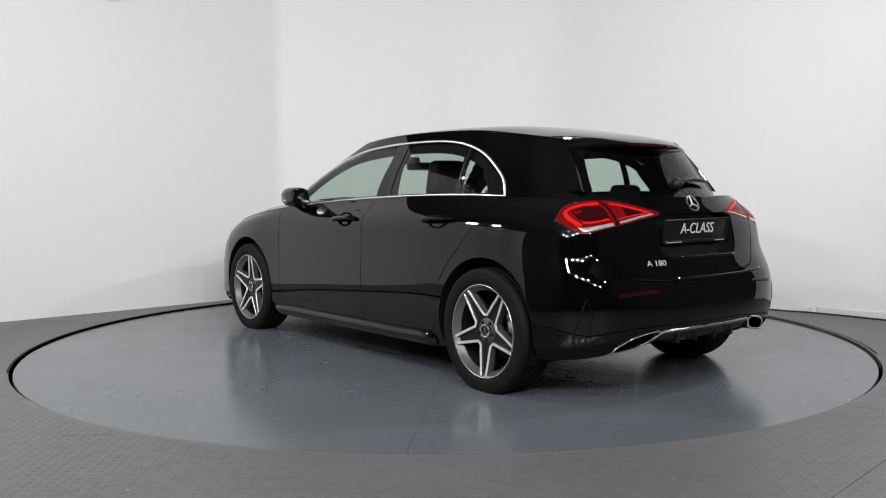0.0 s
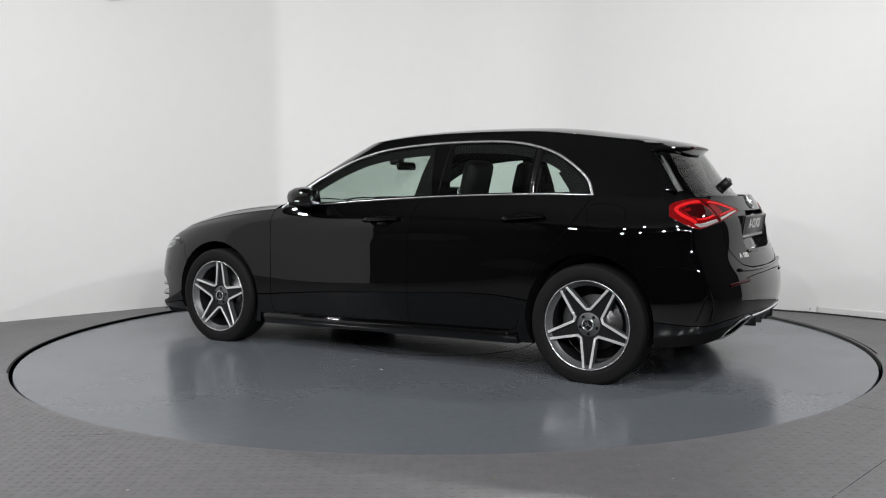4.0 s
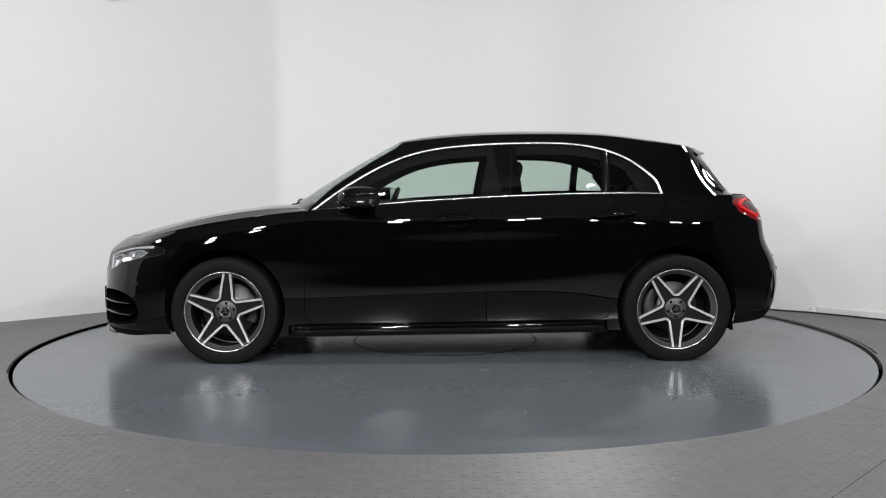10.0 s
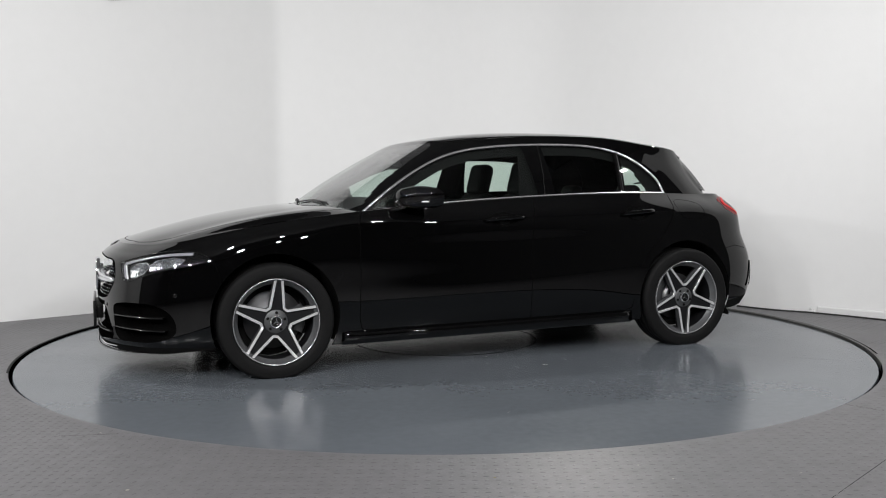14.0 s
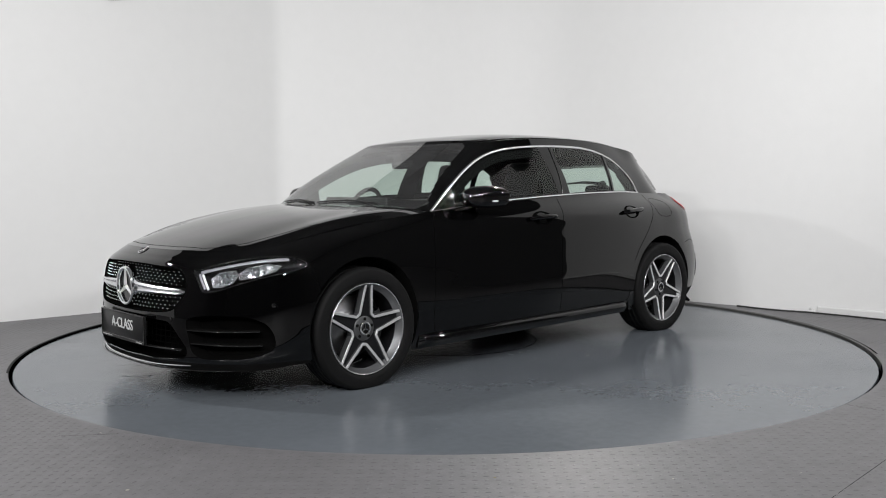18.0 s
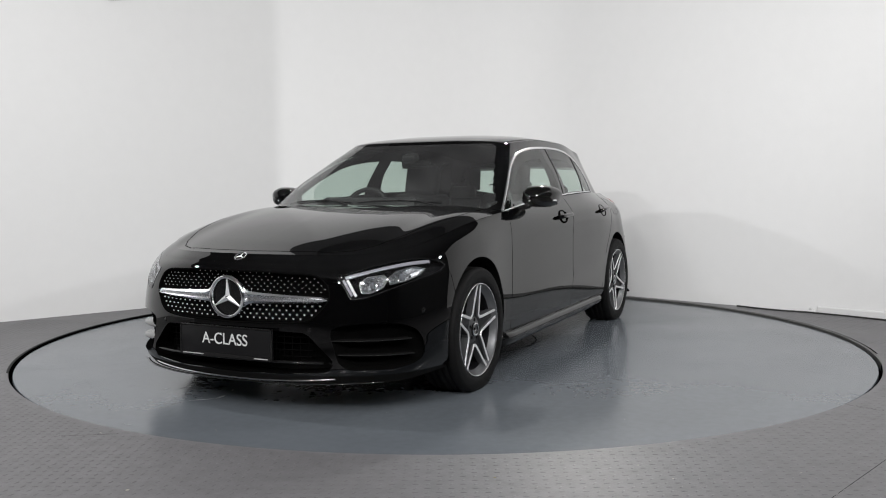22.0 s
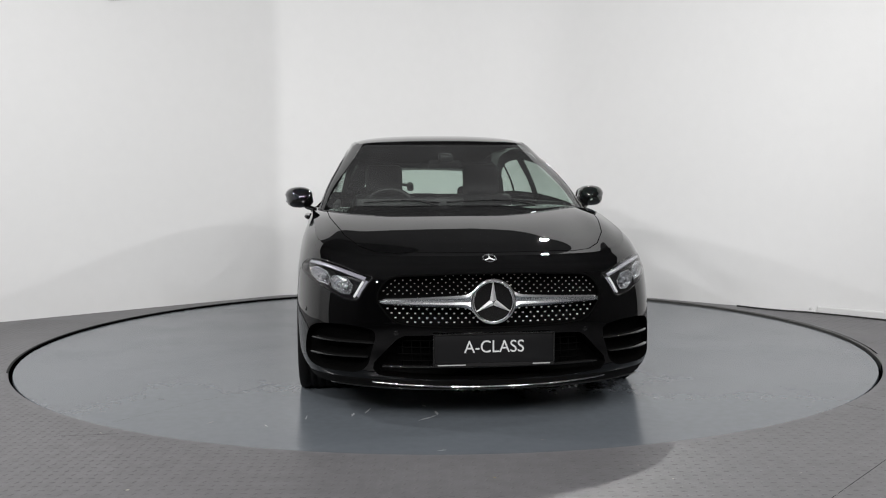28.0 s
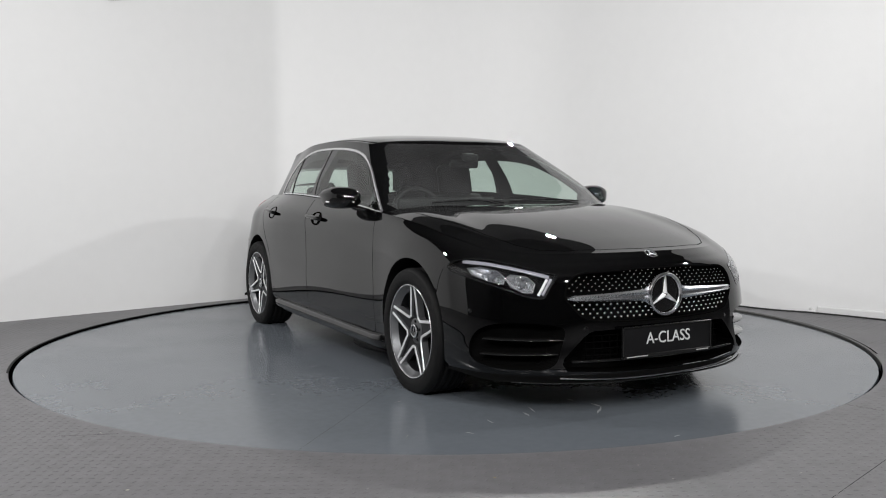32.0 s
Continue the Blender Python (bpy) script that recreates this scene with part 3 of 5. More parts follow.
waterline(2.258, 0, .66, 2.225, .35, .655, 2.12, .60, .645, 1.97, .77, .64, 1.75, .862, .65, 1.36, .896, .67, .91, .879, .69, .3, .880, .70,
          -.35, .8835, .71, -.74, .8875, .718, -1.0, .886, .722, -1.36, .870, .715, -1.68, .838, .71, -1.91, .745, .71, -1.99, .59, .71, -2.05, .3, .71, -2.07, 0, .71)
waterline(2.215, 0, .703, 2.175, .35, .700, 2.05, .595, .700, 1.90, .752, .716, 1.70, .826, .751, 1.36, .864, .803, .90, .868, .835, .3, .874, .85,
          -.35, .878, .862, -.74, .876, .869, -1.0, .866, .873, -1.36, .831, .875, -1.66, .798, .872, -1.885, .715, .868, -1.96, .57, .868, -2.02, .3, .868, -2.04, 0, .868)
waterline(2.165, 0, .735, 2.12, .35, .735, 1.99, .58, .737, 1.85, .718, .758, 1.66, .788, .799, 1.36, .812, .853, .86, .838, .912, .3, .812, .95,
          -.35, .785, .985, -.74, .767, .997, -1.0, .742, 1.0, -1.33, .694, .998, -1.60, .652, .99, -1.785, .61, .99, -1.89, .48, .99, -1.955, .28, .99, -1.98, 0, .99)


def loop_grid(lines, per):
    """A closed skin of columns through the half waterlines and their mirror image."""
    half = np.stack([spline(np.stack([l[j] for l in lines]), per) for j in range(len(lines[0]))])
    flip = half[1:-1][::-1] * np.array([1, -1, 1.0])
    return np.concatenate([half, flip])


body_grid = loop_grid(LINES, 13)
body = Skin(body_grid, True, (0, 0, 0.5))


def coons(front, rear, left, crown, nu=48, nv=80):
    """A skin between a front edge, a rear edge (centre to the left corner) and a left edge, mirrored, bulged by crown(q, p)."""
    def even(c, n):
        d = np.concatenate([[0], np.cumsum(np.linalg.norm(np.diff(c, axis=0), axis=1))])
        s = np.linspace(0, d[-1], n)
        return np.stack([np.interp(s, d, c[:, k]) for k in range(3)], -1)
    flip = np.array([1, -1, 1.0])
    fr, rr, lf = even(np.array(front), nu), even(np.array(rear), nu), even(np.array(left), nv)
    fr = np.concatenate([(fr * flip)[::-1], fr[1:]])
    rr = np.concatenate([(rr * flip)[::-1], rr[1:]])
    q, p = np.linspace(0, 1, len(fr))[:, None, None], np.linspace(0, 1, nv)[None, :, None]
    right = lf * flip
    g = (1 - p) * fr[:, None] + p * rr[:, None] + (1 - q) * right[None] + q * lf[None]
    g -= (1 - q) * (1 - p) * fr[0] + (1 - q) * p * rr[0] + q * (1 - p) * fr[-1] + q * p * rr[-1]
    g[..., 2] += crown(2 * q[..., 0] - 1, p[..., 0])
    return g


TOP = LINES[-1]
K = 14                                    # steps between two stations
COWL = spline(np.array([(1.07, 0, .944), (1.05, .3, .943), (.98, .60, .940), (.86, .838, .912)]), 12)


def bonnet_crown(q, p):
    a = np.abs(q)
    s = p ** 1.35
    dome = 0.017 * (1 - a ** 4.2) * (4 * s * (1 - s)) ** 0.9
    ridge = 0.016 * np.exp(-((a - 0.84) / 0.12) ** 2) * np.clip(4 * p * (1 - p), 0, 1) ** 0.8
    return dome + ridge


bonnet = Skin(coons(TOP[:3 * K + 1], COWL, TOP[3 * K:6 * K + 1], bonnet_crown), False, (1.5, 0, 0.3))

# The cabin above the belt: rings from the belt to the roof's edge
CABIN = []


def ring(*p):
    CABIN.append(spline(np.array(p).reshape(-1, 3), 14, mirror_ends=True))


ring(1.06, 0, .93, 1.035, .35, .93, .955, .61, .93, .86, .80, .90, .60, .80, .905, .2, .788, .935, -.35, .772, .965, -.94, .730, .98, -1.33, .68, .98,
     -1.60, .64, .975, -1.75, .565, .975, -1.87, .33, .975, -1.905, 0, .975)
ring(.84, 0, 1.060, .823, .33, 1.061, .775, .595, 1.062, .685, .735, 1.052, .43, .752, 1.06, .10, .738, 1.08, -.38, .728, 1.105, -.94, .692, 1.11, -1.30, .640, 1.10,
     -1.55, .592, 1.09, -1.685, .51, 1.085, -1.775, .31, 1.085, -1.805, 0, 1.085)
ring(.59, 0, 1.203, .58, .30, 1.204, .548, .555, 1.200, .455, .668, 1.185, .26, .684, 1.194, 0, .677, 1.205, -.40, .666, 1.227, -.94, .636, 1.23, -1.26, .600, 1.213,
     -1.49, .557, 1.195, -1.615, .485, 1.19, -1.70, .30, 1.19, -1.725, 0, 1.19)
ring(.34, 0, 1.345, .33, .28, 1.345, .30, .485, 1.340, .22, .575, 1.328, .08, .592, 1.343, -.12, .594, 1.359, -.42, .584, 1.369, -.94, .567, 1.362, -1.22, .542, 1.333,
     -1.42, .528, 1.308, -1.55, .465, 1.290, -1.63, .28, 1.290, -1.655, 0, 1.290)
cabin_grid = loop_grid(CABIN, 22)
cabin = Skin(cabin_grid, True, (-0.4, 0, 0.9))
RIM = CABIN[-1]


def roof_crown(q, p):
    a = np.abs(q)
    return 0.040 * (1 - a ** 2.6) * np.clip(4 * p * (1 - p), 0, 1) ** 0.55


roof = Skin(coons(RIM[:3 * K + 1], RIM[10 * K:][::-1], RIM[3 * K:10 * K + 1], roof_crown, nv=110), False, (-0.6, 0, 0.8))

def dense(points, step=0.02):
    p = np.array(points, float)
    out = [p[0]]
    for a, b in zip(p, p[1:]):
        n = max(1, int(np.linalg.norm(b - a) / step))
        out += [a + (b - a) * (i + 1) / n for i in range(n)]
    return out


# ---- cuts


def circle(x, z, r, n=72):
    return [(x + r * math.cos(2 * math.pi * i / n), z + r * math.sin(2 * math.pi * i / n)) for i in range(n)]


for cx in (WB, -WB):
    for sg in (1, -1):
        body.cut("arch", circle(cx, 0.325, ARCH_R), "xz", lambda x, y, z, sg=sg: y * sg > 0.55)


def side_outline(points, per=8):
    return spline(np.array(points), per, closed=True)


# side windows: outline of the whole glazed area, then pillars between the panes
DLO_TOP = spline(np.array([(.845, .905), (.66, 1.04), (.483, 1.147), (.306, 1.229), (.13, 1.277), (-.05, 1.301), (-.22, 1.313), (-.39, 1.319), (-.60, 1.3195), (-.74, 1.314),
                           (-.91, 1.29), (-1.08, 1.233), (-1.21, 1.148), (-1.28, 1.08), (-1.315, .998)]), 8)
DLO_LOW = spline(np.array([(-1.315, .998), (-1.07, 1.004), (-.73, 1.001), (-.39, .991), (-.05, .976), (.30, .955), (.64, .925), (.845, .905)]), 8)
FRONT_PANE = [p for p in DLO_TOP if p[0] > -.245] + [(-.275, 1.312), (-.335, .990)] + [p for p in DLO_LOW if p[0] > -.30]
REAR_PANE = [p for p in DLO_TOP if -.945 < p[0] < -.385] + [(-.955, 1.275), (-.945, 1.004)] + [p for p in DLO_LOW if -.93 < p[0] < -.42]
QUARTER_PANE = [(-.985, 1.265)] + [p for p in DLO_TOP if p[0] < -.99] + [p for p in DLO_LOW if p[0] < -.975] + [(-.975, 1.004)]


def shrink(poly, d):
    """Draws an outline in by d."""
    p = np.array(poly, float)
    a, b = np.roll(p, 1, 0), np.roll(p, -1, 0)
    t = b - a
    t /= np.linalg.norm(t, axis=1, keepdims=True) + 1e-9
    n = np.stack([-t[:, 1], t[:, 0]], -1)
    area = 0.5 * (p[:, 0] * np.roll(p[:, 1], -1) - np.roll(p[:, 0], -1) * p[:, 1]).sum()
    return p + n * d * (1 if area > 0 else -1)


PANES = []
for sg in (1, -1):
    for nm, poly in (("front_side_window", FRONT_PANE), ("rear_side_window", REAR_PANE), ("quarter_window", QUARTER_PANE)):
        PANES.append((nm, cabin.cut(nm, shrink(poly, 0.012), "xz", lambda x, y, z, sg=sg: (y * sg > 0.3) & (x > -1.5))))

def both(half):
    """A symmetric outline from its left half, top centre to bottom centre."""
    return list(half) + [(-y, z) for y, z in reversed(half) if y > 1e-6]


# windscreen and rear window, in front and rear view
SCREEN = both([(0, 1.324), (.515, 1.324), (.566, 1.29), (.722, 1.03), (.765, .955), (.73, .925), (0, .925)])
REARWIN = side_outline([(-.44, 1.262), (.44, 1.262), (.49, 1.23), (.545, 1.06), (.50, 1.012), (-.50, 1.012), (-.545, 1.06), (-.49, 1.23)], 6)
g_screen = cabin.cut("windscreen", SCREEN, "yz", lambda x, y, z: (x > 0.22) & (np.abs(y) < 0.530 + (1.33 - z) * 0.60))
g_rear = cabin.cut("rear_window", REARWIN, "yz", lambda x, y, z: x < -1.2)
for nm, g in PANES:
    cabin.panel(g, nm, SIDE_GLASS, car, "green-tinted window glass").visible_shadow = False
cabin.panel(g_screen, "windscreen", SCREEN_GLASS, car, "clear windscreen glass").visible_shadow = False
cabin.panel(g_rear, "rear_window", REAR_GLASS, car, "dark tinted rear window").visible_shadow = False
cabin.panel(0, "cabin_frame", PAINT, car)
roof.panel(0, "roof", PAINT, car)
bonnet.panel(0, "bonnet", PAINT, car)

# ---- openings and panels of the lower body; outlines in metres, front and rear ones as (across, up), side ones as (along, up)
FRONT = lambda sg: (lambda x, y, z: (x > 1.55) & (y * sg > 0.05))


def mirrored(poly, sg):
    return [(y * sg, z) for y, z in poly]


HEADLIGHT = spline(np.array([(.530, .645), (.566, .654), (.68, .692), (.79, .711), (.835, .700), (.862, .672), (.858, .645), (.797, .609), (.70, .563), (.645, .543), (.600, .542), (.575, .58), (.552, .613)]), 4, closed=True)
TAIL_LAMP = spline(np.array([(.732, .912), (.686, .947), (.636, .970), (.544, .980), (.474, .972), (.368, .947), (.262, .911), (.39, .884), (.531, .857), (.658, .833), (.720, .824), (.752, .848), (.757, .885)]), 4, closed=True)
GRILLE = both(spline(np.array([(0, .663), (.15, .6625), (.30, .657), (.445, .645), (.490, .610), (.512, .552), (.490, .505), (.435, .450), (.35, .433), (.2, .426), (0, .423)]), 4))
INTAKE = both([(0, .392), (.28, .392), (.40, .388), (.428, .372), (.528, .268), (.535, .240), (.512, .208), (.3, .194), (0, .192)])
VENT = spline(np.array([(.524, .400), (.580, .421), (.70, .429), (.785, .420), (.824, .390), (.843, .32), (.838, .252), (.80, .223), (.66, .214), (.60, .219), (.560, .25), (.541, .31)]), 3, closed=True)
RECESS = both([(0, .908), (.300, .908), (.316, .895), (.300, .735), (.278, .705), (.2, .694), (0, .692)])

EX = spline(np.array([(.612, .258), (.560, .308), (.47, .338), (.368, .342), (.380, .318), (.45, .282), (.53, .262)]), 5, closed=True)
HEAD, TAILS = [], []
for sg in (1, -1):
    HEAD.append(body.cut("headlight", mirrored(HEADLIGHT, sg), "yz", FRONT(sg)))
    TAILS.append(body.cut("tail_lamp", mirrored(TAIL_LAMP, sg), "yz", lambda x, y, z, sg=sg: (x < -1.735) & (y * sg > 0.02)))
    body.cut("vent", mirrored(VENT, sg), "yz", FRONT(sg))
    body.cut("exhaust", mirrored(EX, sg), "yz", lambda x, y, z, sg=sg: (x < -1.85) & (y * sg > 0.2))
body.cut("grille", GRILLE, "yz", lambda x, y, z: x > 1.9)
body.cut("intake", INTAKE, "yz", lambda x, y, z: x > 1.9)
body.cut("recess", RECESS, "yz", lambda x, y, z: x < -1.8)
FRONT_DOOR = [(.855, 1.1), (.862, .92), (.877, .85), (.877, .54), (.884, .30), (.872, .238), (.84, .225), (-.20, .235), (-.213, .26), (-.216, .545), (-.227, .833), (-.262, .95), (-.272, 1.1)]
REAR_DOOR = [(-.272, 1.1), (-.262, .95), (-.227, .833), (-.216, .545), (-.213, .26), (-.22, .235), (-.90, .246), (-.945, .262), (-.958, .32), (-.955, .42), (-.985, .50), (-1.048, .595), (-1.10, .655), (-1.186, .746), (-1.254, .829), (-1.30, .91), (-1.325, .985), (-1.33, 1.1)]
DOORS = []
for sg in (1, -1):
    DOORS.append(("front_door", body.cut("front_door", FRONT_DOOR, "xz", lambda x, y, z, sg=sg: y * sg > 0.5)))
    DOORS.append(("rear_door", body.cut("rear_door", REAR_DOOR, "xz", lambda x, y, z, sg=sg: y * sg > 0.5)))
TAILGATE = both([(0, 1.1), (.56, 1.1), (.54, .99), (.535, .86), (.53, .75), (.475, .668), (.42, .625), (.30, .604), (0, .598)])
g_gate = body.cut("tailgate", TAILGATE, "yz", lambda x, y, z: x < -1.7)
g_rear_bumper = body.cut("rear_bumper", [(-2.6, .05), (-2.6, .61), (-1.95, .61), (-1.80, .64), (-1.70, .62), (-1.5, .62), (-1.5, .05)], "xz", lambda x, y, z: x < -1.5)
g_front_bumper = body.cut("front_bumper", [(1.55, .05), (1.66, .53), (1.70, .66), (1.95, .66), (2.05, .668), (2.6, .668), (2.6, .05)], "xz", lambda x, y, z: x > 1.5)
g_rear_valance = body.cut("rear_valance", [(-2.6, .05), (-2.6, .330), (-2.05, .318), (-1.93, .290), (-1.72, .262), (-1.72, .05)], "xz", lambda x, y, z: x < -1.68, g_rear_bumper)
g_front_valance = body.cut("front_valance", [(1.5, .05), (1.72, .185), (2.0, .190), (2.6, .190), (2.6, .05)], "xz", lambda x, y, z: x > 1.6, g_front_bumper)
for nm, g in DOORS:
    body.panel(g, nm, PAINT, car)
gate = body.panel(g_gate, "tailgate", PAINT, car)
rear_bumper = body.panel(g_rear_bumper, "rear_bumper", PAINT, car)
front_bumper = body.panel(g_front_bumper, "front_bumper", PAINT, car)
body.panel(g_rear_valance, "rear_valance", MATT_BLACK, rear_bumper, "matt black rear valance")
body.panel(g_front_valance, "front_valance", MATT_BLACK, front_bumper, "matt black lower front valance")

body.panel(0, "body", PAINT, car)

# ---- joints between the panels
def joint(skin, points, axes, sign, width=0.0042, parent=car):
    pl = skin.drape(dense(points), axes, sign, 0.0004)
    keep = [pl[0]]
    for q in pl[1:]:
        if (q[0] - keep[-1][0]).length < 0.12:
            keep.append(q)
    return part("panel_joint", ribbon(keep, width, 0.0004), GAP, parent)


for sg in (1, -1):
    joint(body, [(.858, .915), (.877, .85), (.877, .54), (.884, .30), (.872, .238), (.84, .225), (-.20, .235)], "xz", sg)
    joint(body, [(-.262, .965), (-.227, .833), (-.216, .545), (-.213, .24)], "xz", sg)
    joint(body, [(-.213, .236), (-.90, .246), (-.945, .262), (-.957, .32)], "xz", sg)
    joint(body, [(-1.005, .53), (-1.048, .595), (-1.10, .655), (-1.186, .746), (-1.254, .829), (-1.30, .91), (-1.322, .985)], "xz", sg)
    joint(body, [(1.66, .535), (1.685, .62), (1.70, .655)], "xz", sg, 0.003)
    joint(body, [(-1.70, .625), (-1.80, .64), (-1.92, .615)], "xz", sg, 0.003)
    joint(body, mirrored([(.54, .985), (.535, .86), (.53, .75), (.475, .668), (.42, .625), (.30, .604), (0, .598)], sg), "yz", -1, 0.006)
    # bonnet joint, from its nose back to the screen pillar
    joint(bonnet, [(2.125, 0), (2.118, .12 * sg), (2.105, .24 * sg), (2.062, .42 * sg), (1.995, .515 * sg), (1.90, .585 * sg), (1.734, .655 * sg), (1.5, .705 * sg), (1.33, .732 * sg), (1.1, .748 * sg), (.92, .752 * sg)], "xy", 1, 0.0045)
    if sg > 0:
        flap = spline(np.array([(-1.335, .945), (-1.52, .93), (-1.545, .90), (-1.535, .845), (-1.50, .828), (-1.37, .835), (-1.342, .86)]), 6, closed=True)
        joint(body, list(flap) + [flap[0]], "xz", 1, 0.0026)

# ---- bright trim round the side windows
for sg in (1, -1):
    up = cabin.drape(dense(DLO_TOP, 0.03), "xz", sg, 0.001)
    part("window_trim", ribbon(up, 0.016, 0.005), TRIM, car, "bright trim strip over the side windows")
    low = cabin.drape(dense(DLO_LOW, 0.03), "xz", sg, 0.004)
    part("belt_trim", ribbon(low, 0.014, 0.006), TRIM, car, "bright trim strip along the belt line")
    bp = cabin.drape(dense([(-.382, 1.312), (-.375, 1.15), (-.365, .995)]), "xz", sg, 0.001)
    part("pillar_trim", ribbon(bp, 0.004, 0.003), GLOSS_BLACK, car)
    qp = cabin.drape(dense([(-.970, 1.268), (-.962, 1.004)]), "xz", sg, 0.001)
    part("quarter_post", ribbon(qp, 0.024, 0.004), GLOSS_BLACK, car)
    # gutter line along the roof's edge
    gut = [roof.tree.find_nearest(Vector((p[0], p[1] * sg * 0.965, p[2] + 0.01))) for p in RIM[3 * K:10 * K:3]]
    part("roof_moulding", ribbon([(h + n * 0.001, n) for h, n, _, _ in gut], 0.012, 0.003), GLOSS_BLACK, car, "black roof moulding")


# ---- wells behind the openings
def well(name, outline, axes, sign, depth, taper, material, parent, label=""):
    places = body.drape(outline, axes, sign)
    gone = ({0, 1, 2} - {"xyz".index(a) for a in axes}).pop()
    d = Vector((0, 0, 0))
    d[gone] = -sign * depth
    bm = bmesh.new()
    mid = sum((p for p, n in places), Vector()) / len(places)
    top = [bm.verts.new(p) for p, n in places]
    low = [bm.verts.new(mid + (p - mid) * taper + d) for p, n in places]
    c = bm.verts.new(mid + d)
    k = len(top)
    for i in range(k):
        j = (i + 1) % k
        bm.faces.new((top[i], top[j], low[j], low[i]))
        bm.faces.new((low[i], low[j], c))
    bmesh.ops.recalc_face_normals(bm, faces=bm.faces)
    return part(name, bm, material, parent, label, smooth=False)


def depth_at(y, z, sign=1):
    return body.drape([(y, z)], "yz", sign)[0]


grille = well("grille", GRILLE, "yz", 1, 0.05, 0.99, GAP, car, "black radiator grille with bright diamond pins")
part("grille_frame", ribbon(body.drape(GRILLE, "yz", 1, -0.002), 0.010, 0.003, closed=True), GAP, grille)


def inside_poly(p, poly):
    hit = False
    for (x0, y0), (x1, y1) in zip(poly, list(poly[1:]) + [poly[0]]):
        if (y0 > p[1]) != (y1 > p[1]) and p[0] < (x1 - x0) * (p[1] - y0) / (y1 - y0) + x0:
            hit = not hit
    return hit


PIN = mat("pin_silver", (0.88, 0.89, 0.90), 0.35, 0.85, spread=0.05, scale=60)


def grille_pins():
    """Small bright studs on thin black webs, in arcs round the centre ring."""
    bm, web = bmesh.new(), bmesh.new()
    inner = [(y * 0.975, .5425 + (z - .5425) * 0.93) for y, z in GRILLE]
    rows = [(.654, 0), (.639, 1), (.624, 0), (.609, 1), (.594, 0), (.579, 1), (.506, 1), (.486, 0), (.466, 1), (.447, 0), (.431, 1)]
    for z0, odd in rows:
        for k in range(-17, 18):
            y = (k + 0.5 * odd) * 0.0345
            z = z0 - 0.010 * (abs(y) / 0.5) ** 2 + (0.012 * (abs(y) / 0.5) ** 2 if z0 < 0.54 else 0)
            if math.hypot(y, z - 0.5385) < 0.108 or not inside_poly((y, z), inner):
                continue
            p, n = depth_at(y, z)
            c = p - Vector((0.016, 0, 0))
            s = 0.0038 if z0 > 0.54 else 0.0056
            vs = [bm.verts.new(c + Vector(o)) for o in ((0, -s, 0), (0, 0, -s * 0.66), (0, s, 0), (0, 0, s * 0.66), (0.0025, 0, 0))]
            for i in range(4):
                bm.faces.new((vs[i], vs[(i + 1) % 4], vs[4]))
            ws = [web.verts.new(c + Vector(o)) for o in ((-0.001, -0.0022, 0), (-0.001, 0.0022, 0), (-0.03, 0.0022, 0), (-0.03, -0.0022, 0))]
            web.faces.new(ws)
    bmesh.ops.recalc_face_normals(bm, faces=bm.faces)
    part("diamond_pin_field", bm, PIN, grille, "small chrome pins across the grille", smooth=False)["kind"] = "stuff"
    part("pin_web_field", web, GAP, grille, smooth=False)["kind"] = "stuff"


grille_pins()


def grille_bar(sg):
    """One half of the bright bar: it runs out from the centre ring and tapers to its tip."""
    bm = bmesh.new()
    rows = []
    for i in range(25):
        u = i / 24
        y = 0.085 + (0.512 - 0.085) * u
        h = 0.0135 + 0.016 * (1 - u) ** 1.2 if u < 0.92 else 0.0135 * (1 - (u - 0.92) / 0.08 * 0.75)
        if u < 0.12:
            h += 0.022 * (1 - u / 0.12) ** 2
        z = 0.541 - 0.004 * u
        p, n = depth_at(y * sg, z)
        x = p.x + 0.004 - (0.012 if u > 0.96 else 0)
        prof = ((-0.03, -h), (-0.004, -h), (0.004, -h * 0.55), (-0.003, -h * 0.12), (-0.003, h * 0.12), (0.006, h * 0.6), (-0.002, h), (-0.03, h))
        rows.append([bm.verts.new((x + dx, y * sg, z + dz)) for dx, dz in prof])
    for a, b in zip(rows, rows[1:]):
        for i in range(7):
            bm.faces.new((a[i], a[i + 1], b[i + 1], b[i]))
    bm.faces.new(rows[-1])
    bmesh.ops.recalc_face_normals(bm, faces=bm.faces)
    part("grille_bar", bm, SATIN, grille, "satin silver cross bar with a dark groove", smooth=False)


grille_bar(1), grille_bar(-1)


